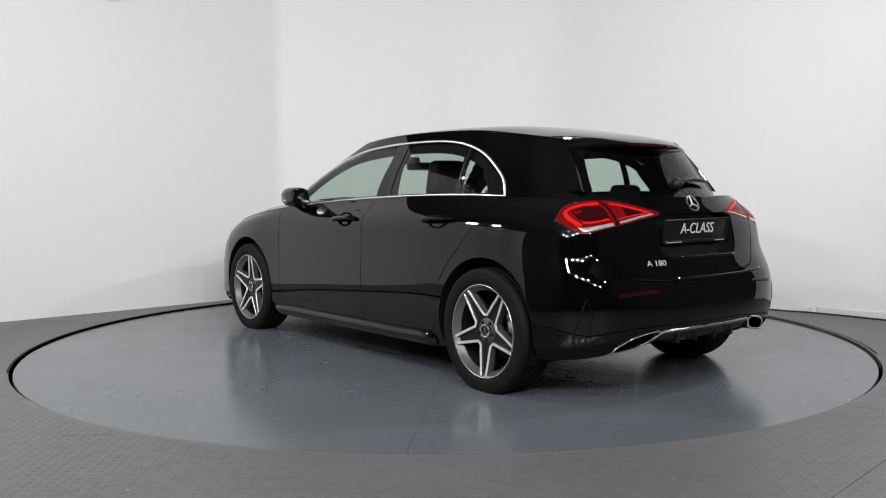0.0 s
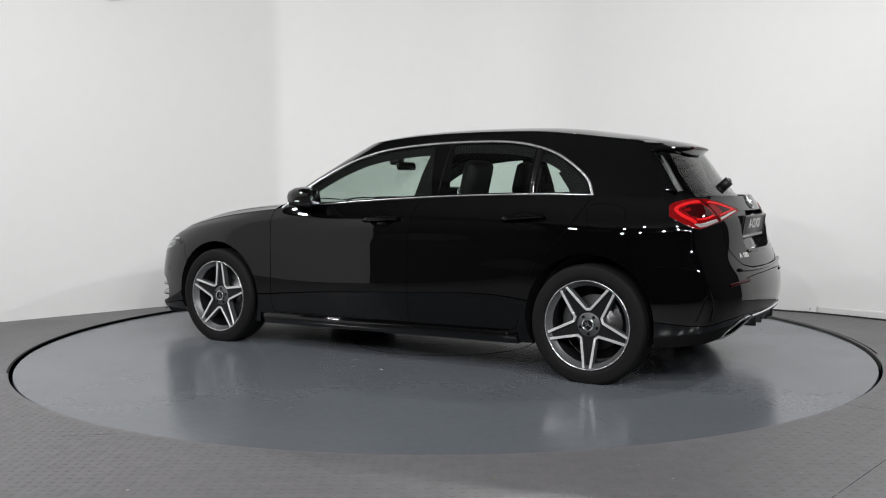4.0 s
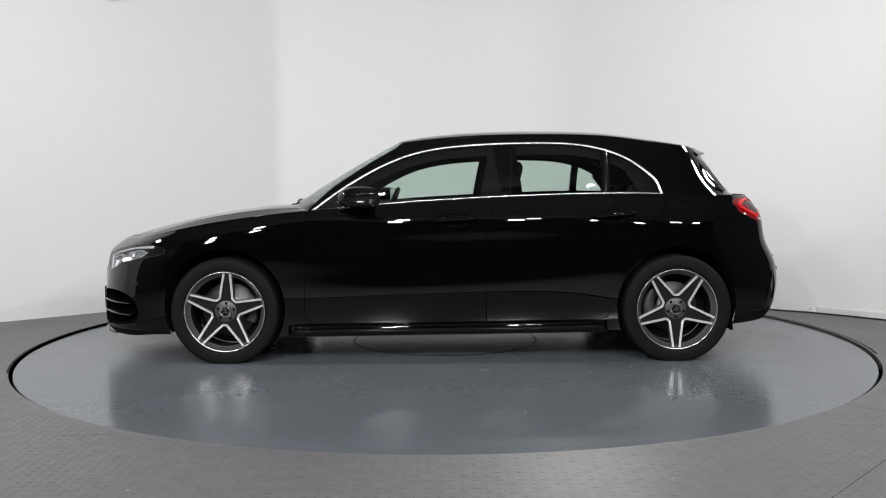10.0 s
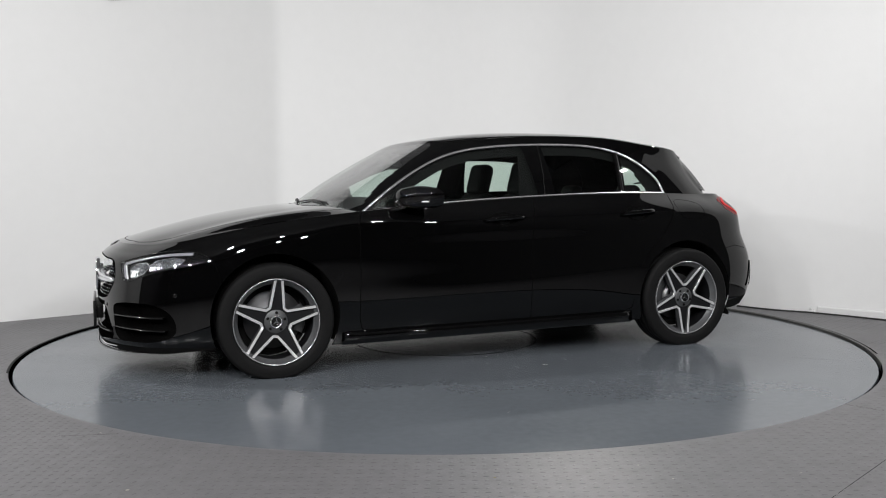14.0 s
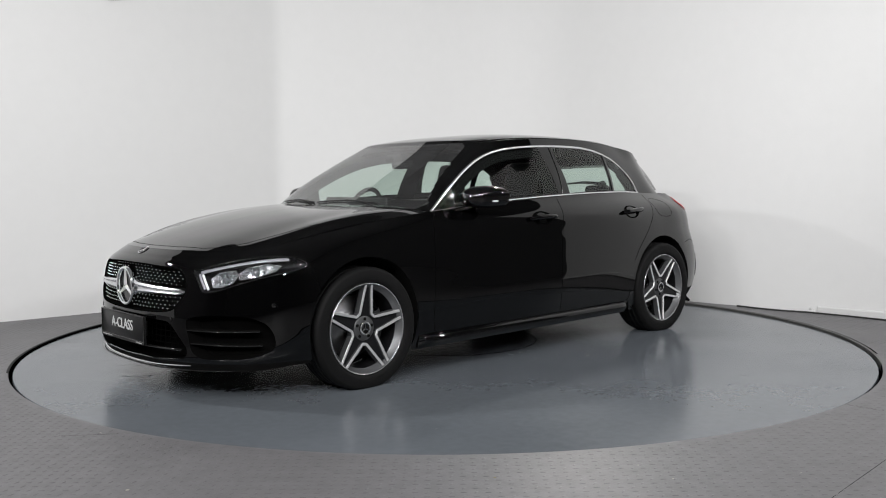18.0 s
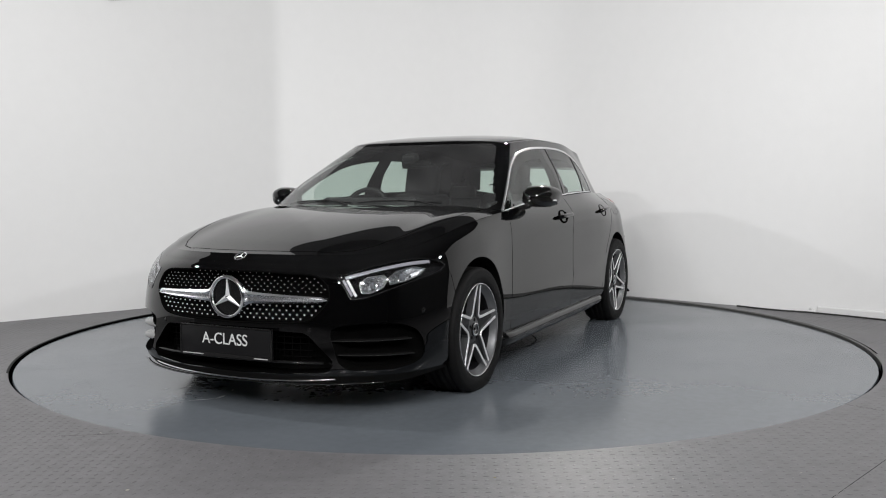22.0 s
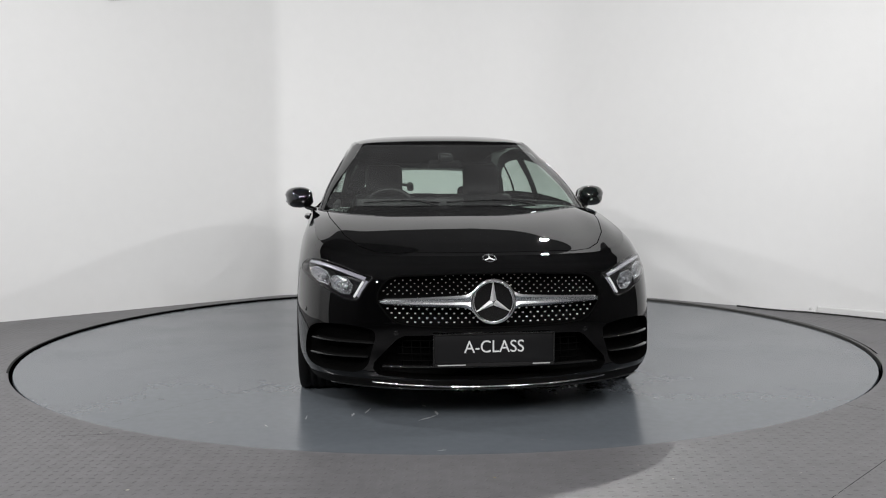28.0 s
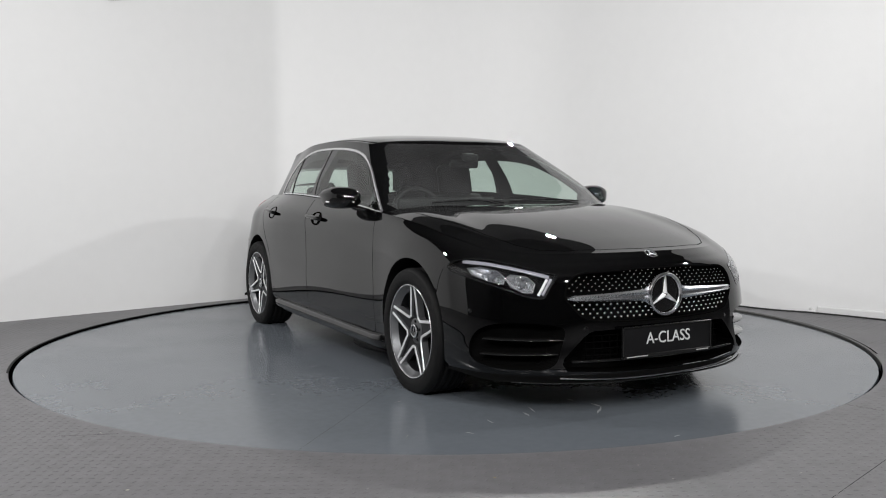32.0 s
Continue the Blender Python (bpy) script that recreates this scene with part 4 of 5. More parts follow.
def emblem(parent, m, r, deep, back=True):
    """A bright ring round a three-armed shape on a black dish."""
    bm = lathe([(r * 0.82, 0.0), (r * 0.84, deep * 0.7), (r * 0.91, deep), (r * 0.98, deep * 0.75), (r, 0.0), (r * 0.97, -deep)], 64)
    ob = part("emblem_ring", bm, CHROME, parent, "bright round emblem ring")
    ob.matrix_local = m
    bm = bmesh.new()
    for k in range(3):
        t = Matrix.Rotation(math.radians(120 * k), 4, "Y")
        w = r * 0.135
        vs = [bm.verts.new(t @ Vector(v)) for v in ((-w, 0, w * 0.58), (w, 0, w * 0.58), (r * 0.018, 0, r * 0.86), (-r * 0.018, 0, r * 0.86), (0, deep * 0.9, w * 0.2), (0, deep * 0.55, r * 0.86))]
        for f in ((0, 4, 5, 3), (4, 1, 2, 5)):
            bm.faces.new([vs[i] for i in f])
    bmesh.ops.recalc_face_normals(bm, faces=bm.faces)
    part("emblem_arms", bm, ALLOY, ob, "bright three-armed emblem", smooth=False)
    if back:
        part("emblem_dish", lathe([(0, -deep * 0.3), (r * 0.85, -deep * 0.3)], 48), GLOSS_BLACK, ob)
    return ob


_p = depth_at(0, .5385)[0]
emblem(car, Matrix.Translation((_p.x + 0.004, 0, .5385)) @ Matrix.Rotation(math.radians(-90), 4, "Z"), 0.1035, 0.014)
# round badge on the nose above the grille
_h, _nn, _, _ = body.tree.find_nearest(Vector((2.195, 0, .742)))
_nn = _nn if _nn.x > 0 else -_nn
emblem(car, Matrix.Translation(_h + _nn * 0.001) @ _nn.to_track_quat("Y", "Z").to_matrix().to_4x4(), 0.032, 0.004)

# ---- lower intake with its mesh, fins and the side vents
intake = well("lower_intake", INTAKE, "yz", 1, 0.10, 0.96, GAP, car, "black lower air intake with mesh")
for z in (.270, .300, .330, .360):
    pts = [(depth_at(y, z)[0] - Vector((0.045, 0, 0))) for y in np.linspace(-.42, .42, 25)]
    part("intake_slat", tube(pts, 0.003, 6), GAP, intake)
for y in np.arange(-.40, .401, .04):
    part("intake_rib", tube([depth_at(y, z)[0] - Vector((0.05, 0, 0)) for z in (.245, .30, .38)], 0.0022, 5), GAP, intake)
part("intake_lower_bar", tube([depth_at(y, .25)[0] - Vector((0.012, 0, 0)) for y in np.linspace(-.49, .49, 25)], 0.012, 8, squash=0.6), GLOSS_BLACK, intake)
for sg in (1, -1):
    v = well("side_vent", mirrored(VENT, sg), "yz", 1, 0.06, 0.86, GAP, car, "black bumper vent with two fins")
    for (y0, z0, y1, z1) in ((.52, .352, .815, .349), (.555, .288, .822, .279)):
        bm = bmesh.new()
        rows = []
        for i in range(17):
            u = i / 16
            y, z = y0 + (y1 - y0) * u, z0 + (z1 - z0) * u
            p, n = depth_at(y * sg, z)
            out = n * (0.004 * (1 - u) - 0.001)
            inn = n * -0.05
            rows.append([bm.verts.new(p + inn + Vector((0, 0, 0.004))), bm.verts.new(p + out + Vector((0, 0, 0.0025))), bm.verts.new(p + out * 1.3), bm.verts.new(p + out + Vector((0, 0, -0.0025))), bm.verts.new(p + inn + Vector((0, 0, -0.006)))])
        for a, b in zip(rows, rows[1:]):
            for i in range(4):
                bm.faces.new((a[i], a[i + 1], b[i + 1], b[i]))
        bmesh.ops.recalc_face_normals(bm, faces=bm.faces)
        part("vent_fin", bm, GLOSS_BLACK, v)

# front lip with a bright strip
_lip = [(y, .158 + 0.02 * (abs(y) / .55) ** 2) for y in np.linspace(-.535, .535, 45)]
part("front_lip_strip", ribbon(body.drape(_lip, "yz", 1, 0.002), 0.005, 0.005), CHROME, front_bumper, "thin chrome strip on the front lip")
_lipb = [(p + Vector((0.018, 0, -0.012)), n) for p, n in body.drape([(y, .163 + 0.006 * (abs(y) / .7) ** 2) for y in np.linspace(-.72, .72, 61)], "yz", 1)]
part("front_lip", tube([p for p, n in _lipb], 0.008, 8, squash=0.5), GLOSS_BLACK, front_bumper, "gloss black front splitter lip")
for y, z in ((.84, .474), (-.84, .474), (.43, .40), (-.43, .40)):
    p, n = depth_at(y, z)
    bm = lathe([(0, 0.002), (0.009, 0.002), (0.011, 0.0008), (0.0118, -0.002)], 20)
    ob = part("parking_sensor", bm, GLOSS_BLACK, front_bumper)
    ob.matrix_local = Matrix.Translation(p) @ n.to_track_quat("Y", "Z").to_matrix().to_4x4()

# ---- lettering


def lettering(name, text, size, m, material, parent, wide=1.0):
    c = bpy.data.curves.new(name, "FONT")
    c.body, c.size, c.extrude, c.align_x, c.align_y = text, size, 0.0012, "CENTER", "CENTER"
    tmp = bpy.data.objects.new(name, c)
    scene.collection.objects.link(tmp)
    me = bpy.data.meshes.new_from_object(tmp.evaluated_get(bpy.context.evaluated_depsgraph_get()))
    bpy.data.objects.remove(tmp)
    bpy.data.curves.remove(c)
    me.materials.clear()
    me.materials.append(material)
    ob = new(name, me)
    ob.parent = parent
    ob.matrix_local = m @ Matrix.Diagonal((wide, 1, 1, 1))
    return ob


PRINT = mat("grey_small_print", (0.34, 0.34, 0.34), 0.5, spread=0.3, scale=300)


def show_plate(x, z, turn, w, h, tilt):
    """A show plate: frame, black face, its word and two bars of small print. It faces along +x when turn is 0."""
    m = pose(x, 0, z, 0, tilt, turn)
    bm = bmesh.new()
    box(bm, -0.012, 0.0, -w / 2, w / 2, -h / 2, h / 2, 0.004)
    pl = part("show_plate", bm, PLATE_MAT, car, "black show plate with white lettering")
    pl.matrix_local = m
    bm = bmesh.new()
    for a in ((-w / 2, -w / 2 + 0.008, -h / 2, h / 2), (w / 2 - 0.008, w / 2, -h / 2, h / 2), (-w / 2, w / 2, h / 2 - 0.008, h / 2), (-w / 2, w / 2, -h / 2, -h / 2 + 0.018)):
        box(bm, -0.004, 0.004, *a, 0.002, 1)
    part("plate_frame", bm, GLOSS_BLACK, pl, smooth=False)
    face = Matrix(((0, 0, 1, 0.0016), (1, 0, 0, 0), (0, 1, 0, 0.012), (0, 0, 0, 1)))
    lettering("plate_lettering", "A-CLASS", 0.077, face, LETTER, pl, 0.93)
    for y0, y1 in ((-w / 2 + 0.02, -w / 2 + 0.145), (w / 2 - 0.10, w / 2 - 0.022)):
        bm = bmesh.new()
        box(bm, 0.0035, 0.0048, y0, y1, -h / 2 + 0.007, -h / 2 + 0.0115, 0)
        part("small_print", bm, PRINT, pl, smooth=False)
    return pl


show_plate(2.313, .328, 0, 0.545, 0.148, 0)
bm = bmesh.new()
box(bm, 2.262, 2.302, -.20, .20, .29, .37, 0.006)
part("plate_mount", bm, PLASTIC, car)
recess = well("plate_recess", RECESS, "yz", -1, 0.045, 0.97, GLOSS_BLACK, gate, "gloss black number-plate recess")
show_plate(-2.032, .818, 180, 0.52, 0.125, 9)
_a = body.drape([(.35, .669)], "yz", -1)[0]
lettering("model_lettering", "A 180", 0.040, Matrix.Translation(_a[0] + _a[1] * 0.001) @ _a[1].to_track_quat("Z", "Y").to_matrix().to_4x4(), ALLOY, gate, 1.3)
_s = body.drape([(0, .955)], "yz", -1)[0]
emblem(car, Matrix.Translation(_s[0] + _s[1] * 0.003) @ _s[1].to_track_quat("Y", "Z").to_matrix().to_4x4(), 0.046, 0.006, False)

# ---- headlights
BOWL = mat("headlight_chrome", (0.66, 0.67, 0.69), 0.18, 0.9, spread=0.15, scale=60)
BULB_GLASS = mat("projector_glass", (0.10, 0.105, 0.115), 0.06, 0.0, coat=1.0, spread=0.1, scale=40)
for sg, g in zip((1, -1), HEAD):
    lens = body.panel(g, "headlight", LENS, car, "clear headlight with a white light strip")
    lens.visible_shadow = False
    well("lamp_housing", mirrored(HEADLIGHT, sg), "yz", 1, 0.075, 0.85, SPOKE_DARK, lens)

    def lamp_at(y, z, lift):
        p, n = depth_at(y * sg, z)
        return p + n * lift, n
    top = [lamp_at(y, z, -0.010) for y, z in spline(np.array([(.825, .699), (.765, .695), (.68, .676), (.60, .650), (.566, .637)]), 6)]
    part("light_strip", ribbon(top, 0.019, 0.003), STRIP_LENS, lens, "pale grey daytime light strip")
    low = [lamp_at(y, z, -0.012) for y, z in spline(np.array([(.576, .628), (.590, .606), (.606, .578), (.620, .554)]), 6)]
    part("light_strip", ribbon(low, 0.013, 0.004), WHITE_LENS, lens, "white light strip")
    low = [lamp_at(y, z, -0.011) for y, z in spline(np.array([(.560, .630), (.575, .604), (.592, .576), (.604, .556)]), 6)]
    part("light_strip", ribbon(low, 0.014, 0.003), STRIP_LENS, lens)
    edge = body.drape(mirrored(HEADLIGHT, sg), "yz", 1, 0.0)
    part("lens_edge", ribbon(edge, 0.005, 0.0015, closed=True), GLOSS_BLACK, lens)
    # two angular chrome chambers, each a facetted bowl with a lens piece in it
    for poly, deep in (([(.640, .566), (.625, .606), (.650, .640), (.705, .650), (.728, .630), (.716, .590), (.675, .566)], 0.05),
                       ([(.738, .604), (.728, .634), (.742, .664), (.790, .680), (.826, .668), (.822, .640), (.785, .614)], 0.045)):
        bm = bmesh.new()
        mid = np.array(poly).mean(0)
        loops = []
        for grow, lift in ((1.0, -0.014), (0.93, -0.018), (0.78, -0.030), (0.52, -deep), (0.30, -deep - 0.004)):
            loops.append([bm.verts.new(lamp_at(*(mid + (np.array(q) - mid) * grow), lift)[0]) for q in poly])
        for a, b in zip(loops, loops[1:]):
            for k in range(len(poly)):
                bm.faces.new((a[k], a[(k + 1) % len(poly)], b[(k + 1) % len(poly)], b[k]))
        bm.faces.new(loops[-1])
        bmesh.ops.recalc_face_normals(bm, faces=bm.faces)
        part("reflector", bm, BOWL, lens, "facetted chrome headlight reflector", smooth=False)
        rim = [lamp_at(*q, -0.012) for q in dense(list(poly) + [poly[0]], 0.01)[:-1]]
        part("reflector_rim", ribbon(rim, 0.006, 0.004, closed=True), CHROME, lens)
        p, n = lamp_at(*mid, -0.036)
        bm = bmesh.new()
        bmesh.ops.create_uvsphere(bm, u_segments=16, v_segments=10, radius=0.017)
        part("projector", bm, BULB_GLASS, lens).matrix_local = Matrix.Translation(p)
        for k in range(4):
            q = lamp_at(mid[0] - 0.024 + 0.016 * k, mid[1] - 0.022 + 0.006 * k, -0.028)[0]
            bm = bmesh.new()
            box(bm, -0.004, 0.004, -0.0045, 0.0045, -0.007, 0.007, 0.001)
            part("reflector_step", bm, CHROME, lens, smooth=False).matrix_local = Matrix.Translation(q)

# ---- tail lamps
RED_GLOW = mat("bright_red_lens", (0.50, 0.010, 0.012), 0.12, coat=0.6, spec=0.0, spread=0.15, scale=30)
SILVER_LENS = mat("silver_lens", (0.36, 0.34, 0.34), 0.18, 0.3, coat=1.0, spread=0.4, scale=70)
for sg, g in zip((1, -1), TAILS):
    lamp = body.panel(g, "tail_lamp", RED_LENS, car, "red wrap-round tail lamp with a white lower band")
    well("lamp_housing", mirrored(TAIL_LAMP, sg), "yz", -1, 0.05, 0.9, MATT_BLACK, lamp)

    def lay(poly, lift, name, material, label=""):
        rim = body.drape(mirrored(dense(list(poly) + [poly[0]], 0.015)[:-1], sg), "yz", -1, lift)
        bm = bmesh.new()
        vs = [bm.verts.new(p) for p, n in rim]
        mid = np.array(poly).mean(0)
        cp, cn = body.drape(mirrored([tuple(mid)], sg), "yz", -1, lift)[0]
        inn = body.drape(mirrored([tuple(mid + (np.array(q) - mid) * 0.5) for q in dense(list(poly) + [poly[0]], 0.015)[:-1]], sg), "yz", -1, lift + 0.001)
        ws = [bm.verts.new(p) for p, n in inn]
        c = bm.verts.new(cp + cn * 0.001)
        k = len(vs)
        for i in range(k):
            j = (i + 1) % k
            bm.faces.new((vs[i], vs[j], ws[j], ws[i]))
            bm.faces.new((ws[i], ws[j], c))
        bmesh.ops.recalc_face_normals(bm, faces=bm.faces)
        return part(name, bm, material, lamp, label)
    lay([(.695, .925), (.640, .948), (.575, .950), (.562, .935), (.565, .893), (.60, .882), (.675, .876), (.705, .892)], 0.001, "inner_lens", RED_DEEP)
    lay([(.47, .948), (.35, .925), (.34, .912), (.47, .895)], 0.001, "inner_lens", RED_DEEP)
    lay([(.725, .850), (.69, .851), (.56, .872), (.556, .858), (.66, .838), (.705, .832)], 0.002, "reversing_lens", SILVER_LENS, "silvery reversing light band")
    lay([(.522, .877), (.40, .900), (.31, .913), (.31, .906), (.40, .891), (.522, .866)], 0.002, "reversing_lens", SILVER_LENS)
    # bright bands of the light guide round the dark middle of each half
    for path, wide in (([(.712, .856), (.727, .890), (.713, .918), (.672, .943), (.625, .957), (.566, .963)], 0.022), ([(.700, .872), (.640, .876), (.572, .889)], 0.012),
                       ([(.522, .961), (.470, .952), (.40, .934), (.325, .914)], 0.015), ([(.522, .888), (.44, .902), (.35, .914)], 0.008)):
        line = body.drape(mirrored(dense(spline(np.array(path), 5), 0.015), sg), "yz", -1, 0.0018)
        part("light_guide", ribbon(line, wide, 0.002), RED_GLOW, lamp, "bright red light-guide band")
    joint(body, mirrored([(.555, .985), (.542, .93), (.540, .855)], sg), "yz", -1, 0.006, lamp)
    part("lamp_edge", ribbon(body.drape(mirrored(TAIL_LAMP, sg), "yz", -1), 0.004, 0.001, closed=True), GLOSS_BLACK, lamp)
    refl = body.drape(mirrored(dense([(.385, .541), (.50, .538), (.62, .528)]), sg), "yz", -1, 0.001)
    part("rear_reflector", ribbon(refl, 0.017, 0.004), RED_DEEP, rear_bumper, "narrow red bumper reflector")
    # exhaust trim: a slanted frame with a dark mouth
    rim = [(p + n * 0.004, n) for p, n in body.drape(mirrored(EX, sg), "yz", -1)]
    part("exhaust_trim", tube([p for p, n in rim], 0.0055, 8, closed=True), CHROME, rear_bumper, "chrome exhaust surround")
    bm = bmesh.new()
    vs = [bm.verts.new(p + n * 0.001) for p, n in rim]
    c = bm.verts.new(sum((p for p, n in rim), Vector()) / len(rim) + Vector((0.06, 0, 0)))
    for i in range(len(vs)):
        bm.faces.new((vs[i], vs[(i + 1) % len(vs)], c))
    part("exhaust_mouth", bm, GAP, rear_bumper, smooth=False)
    low = body.drape(mirrored(dense([(.34, .342), (.37, .330), (.43, .285), (.52, .258), (.635, .248)]), sg), "yz", -1, 0.003)
    part("diffuser_strip", ribbon(low, 0.009, 0.005), CHROME, rear_bumper)
    for path, wide in (([(.752, .522), (.772, .45), (.790, .352)], 0.012), ([(.752, .522), (.735, .44), (.742, .352)], 0.008)):
        fl = body.drape(mirrored(dense(path), sg), "yz", -1, 0.001)
        part("bumper_flick", ribbon(fl, wide, 0.005), PAINT, rear_bumper)
part("bumper_ledge", tube([p + n * 0.002 for p, n in body.drape([(y, .590 + 0.012 * (abs(y) / .5) ** 4) for y in np.linspace(-.50, .50, 41)], "yz", -1)], 0.012, 8, squash=0.7), PAINT, rear_bumper)
part("recess_lip", tube([p + n * 0.002 for p, n in body.drape([(y, .688) for y in np.linspace(-.27, .27, 25)], "yz", -1)], 0.009, 8), PAINT, gate)
part("diffuser_strip", ribbon(body.drape([(y, .343) for y in np.linspace(-.34, .34, 29)], "yz", -1, 0.003), 0.010, 0.006), CHROME, rear_bumper, "thin chrome strip over the diffuser")
bm = bmesh.new()
rows = []
for y in np.linspace(-.40, .40, 25):
    p, n = depth_at(y, .33, -1)
    k = 1 - (abs(y) / .40) ** 4 * 0.6
    rows.append([bm.verts.new((p.x + dx, y, z)) for dx, z in ((0.0, .337), (0.006, .32), (0.02, .34 - 0.055 * k), (0.05, .34 - 0.062 * k), (0.12, .30))])
for a, b in zip(rows, rows[1:]):
    for i in range(4):
        bm.faces.new((a[i], a[i + 1], b[i + 1], b[i]))
bmesh.ops.recalc_face_normals(bm, faces=bm.faces)
part("diffuser", bm, PLASTIC, rear_bumper, "black plastic rear diffuser")
for y in (-.22, -.08, .08, .22):
    bm = bmesh.new()
    box(bm, -2.10, -1.98, y - .006, y + .006, .268, .335, 0.003, 1)
    part("diffuser_fin", bm, PLASTIC, rear_bumper)
# loading-edge line across the rear bumper
part("bumper_line", ribbon(body.drape([(y, .565 - 0.02 * (abs(y) / .5) ** 3) for y in np.linspace(-.42, .42, 33)], "yz", -1, 0.0005), 0.004, 0.0005), GAP, rear_bumper)

# ---- side skirts
for sg in (1, -1):
    bm = bmesh.new()
    rows = []
    for i in range(41):
        u = i / 40
        x = 0.985 - 1.93 * u
        zt = .205 + 0.022 * u
        y = .866 + 0.006 * u
        f = min(1, min(u, 1 - u) * 25)
        rows.append([bm.verts.new((x, sg * yy, zz)) for yy, zz in ((y - 0.02, zt + 0.022), (y + 0.012 * f, zt + 0.012), (y + 0.024 * f, zt), (y + 0.026 * f, zt - 0.02), (y + 0.012 * f, zt - 0.052), (y - 0.02, zt - 0.062), (y - 0.09, zt - 0.058))])
    for a, b in zip(rows, rows[1:]):
        for i in range(6):
            bm.faces.new((a[i], a[i + 1], b[i + 1], b[i]))
    bm.faces.new(rows[0]), bm.faces.new(rows[-1][::-1])
    bmesh.ops.recalc_face_normals(bm, faces=bm.faces)
    part("side_skirt", bm, PAINT, car, "gloss black side skirt")

# ---- door handles
for sg in (1, -1):
    for x0, x1, z0, z1 in ((.095, -.155, .845, .857), (-.865, -1.105, .862, .876)):
        cx, cz = (x0 + x1) / 2, (z0 + z1) / 2
        # a raised black oval on the door paints in the dark hollow behind the bar
        cup_shade = spline(np.array([(cx + .095, cz), (cx + .055, cz + .034), (cx - .045, cz + .037), (cx - .098, cz + .006), (cx - .055, cz - .036), (cx + .045, cz - .039)]), 6, closed=True)
        pl = body.drape(cup_shade, "xz", sg, 0.0012)
        bm = bmesh.new()
        vs = [bm.verts.new(p) for p, n in pl]
        md = sum((p for p, n in pl), Vector()) / len(pl)
        low = [bm.verts.new(md + (p - md) * 0.6 + n * 0.0012) for p, n in pl]
        c = bm.verts.new(md + pl[0][1] * 0.0016)
        for i in range(len(vs)):
            j = (i + 1) % len(vs)
            bm.faces.new((vs[i], vs[j], low[j], low[i]))
            bm.faces.new((low[i], low[j], c))
        bmesh.ops.recalc_face_normals(bm, faces=bm.faces)
        h = part("door_handle", bm, GAP, car, "gloss black pull handle over a painted dark hollow")
        pts = []
        for i in range(17):
            u = i / 16
            p, n = body.drape([(x0 + (x1 - x0) * u, z0 + (z1 - z0) * u)], "xz", sg)[0]
            pts.append(p + n * (0.004 + 0.026 * (1 - (2 * u - 1) ** 8)))
        part("handle_bar", tube(pts, lambda u: 0.0185 * (1 - 0.12 * abs(2 * u - 1) ** 3), 12, squash=0.8), PAINT, h)

# ---- door mirrors


def door_mirror(sg):
    bm = bmesh.new()
    rows = []
    n = 20
    # rings from the front tip of the shell back to the glass
    for u, cx, cy, cz, ry, rz in ((0.0, .672, .905, .985, .004, .004), (.1, .664, .907, .987, .045, .032), (.3, .640, .914, .988, .070, .052), (.6, .585, .924, .990, .085, .064), (.85, .515, .930, .990, .088, .066), (1.0, .462, .930, .989, .082, .061)):
        ring_ = []
        for k in range(n):
            a = 2 * math.pi * k / n
            c, s = math.cos(a), math.sin(a)
            e = 0.72
            yy = cy + ry * math.copysign(abs(c) ** e, c) + (0.012 * u if s > 0 else 0)
            zz = cz + rz * math.copysign(abs(s) ** e, s) - 0.010 * (c > 0) * abs(c) * (s > 0)
            ring_.append(bm.verts.new((cx - 0.05 * max(0, c) * u, sg * yy, zz)))
        rows.append(ring_)
    for a, b in zip(rows, rows[1:]):
        for k in range(n):
            bm.faces.new((a[k], a[(k + 1) % n], b[(k + 1) % n], b[k]))
    bm.faces.new(rows[0])
    bmesh.ops.recalc_face_normals(bm, faces=bm.faces)
    shell = part("door_mirror", bm, PAINT, car, "gloss black door mirror with an indicator strip")
    bm = bmesh.new()
    vs = [bm.verts.new((v[0] + 0.006, v[1], v[2])) for v in ((.462 - 0.05 * max(0, math.cos(2 * math.pi * k / n)), sg * (.930 + .078 * math.copysign(abs(math.cos(2 * math.pi * k / n)) ** .72, math.cos(2 * math.pi * k / n))), .989 + .056 * math.copysign(abs(math.sin(2 * math.pi * k / n)) ** .72, math.sin(2 * math.pi * k / n))) for k in range(n))]
    bm.faces.new(vs)
    part("mirror_glass", bm, CHROME, shell, "mirror glass", smooth=False)
    part("indicator_strip", tube([(.668 - .16 * u, sg * (.900 + .112 * math.sin(u * 1.55)), .966) for u in np.linspace(0, 1, 15)], 0.005, 6), WHITE_LENS, shell, "white indicator strip")
    part("mirror_arm", tube([(.70, sg * .770, .905), (.665, sg * .82, .915), (.62, sg * .875, .93), (.59, sg * .90, .95)], lambda u: 0.026 - 0.004 * u, 10, squash=0.6), GLOSS_BLACK, shell)
    bm = bmesh.new()
    tri = cabin.drape([(.835, .915), (.70, 1.0), (.645, 1.035), (.64, .935)], "xz", sg, 0.003)
    bm.faces.new([bm.verts.new(p) for p, q in tri])
    part("mirror_sail", bm, GLOSS_BLACK, shell, smooth=False)


door_mirror(1), door_mirror(-1)

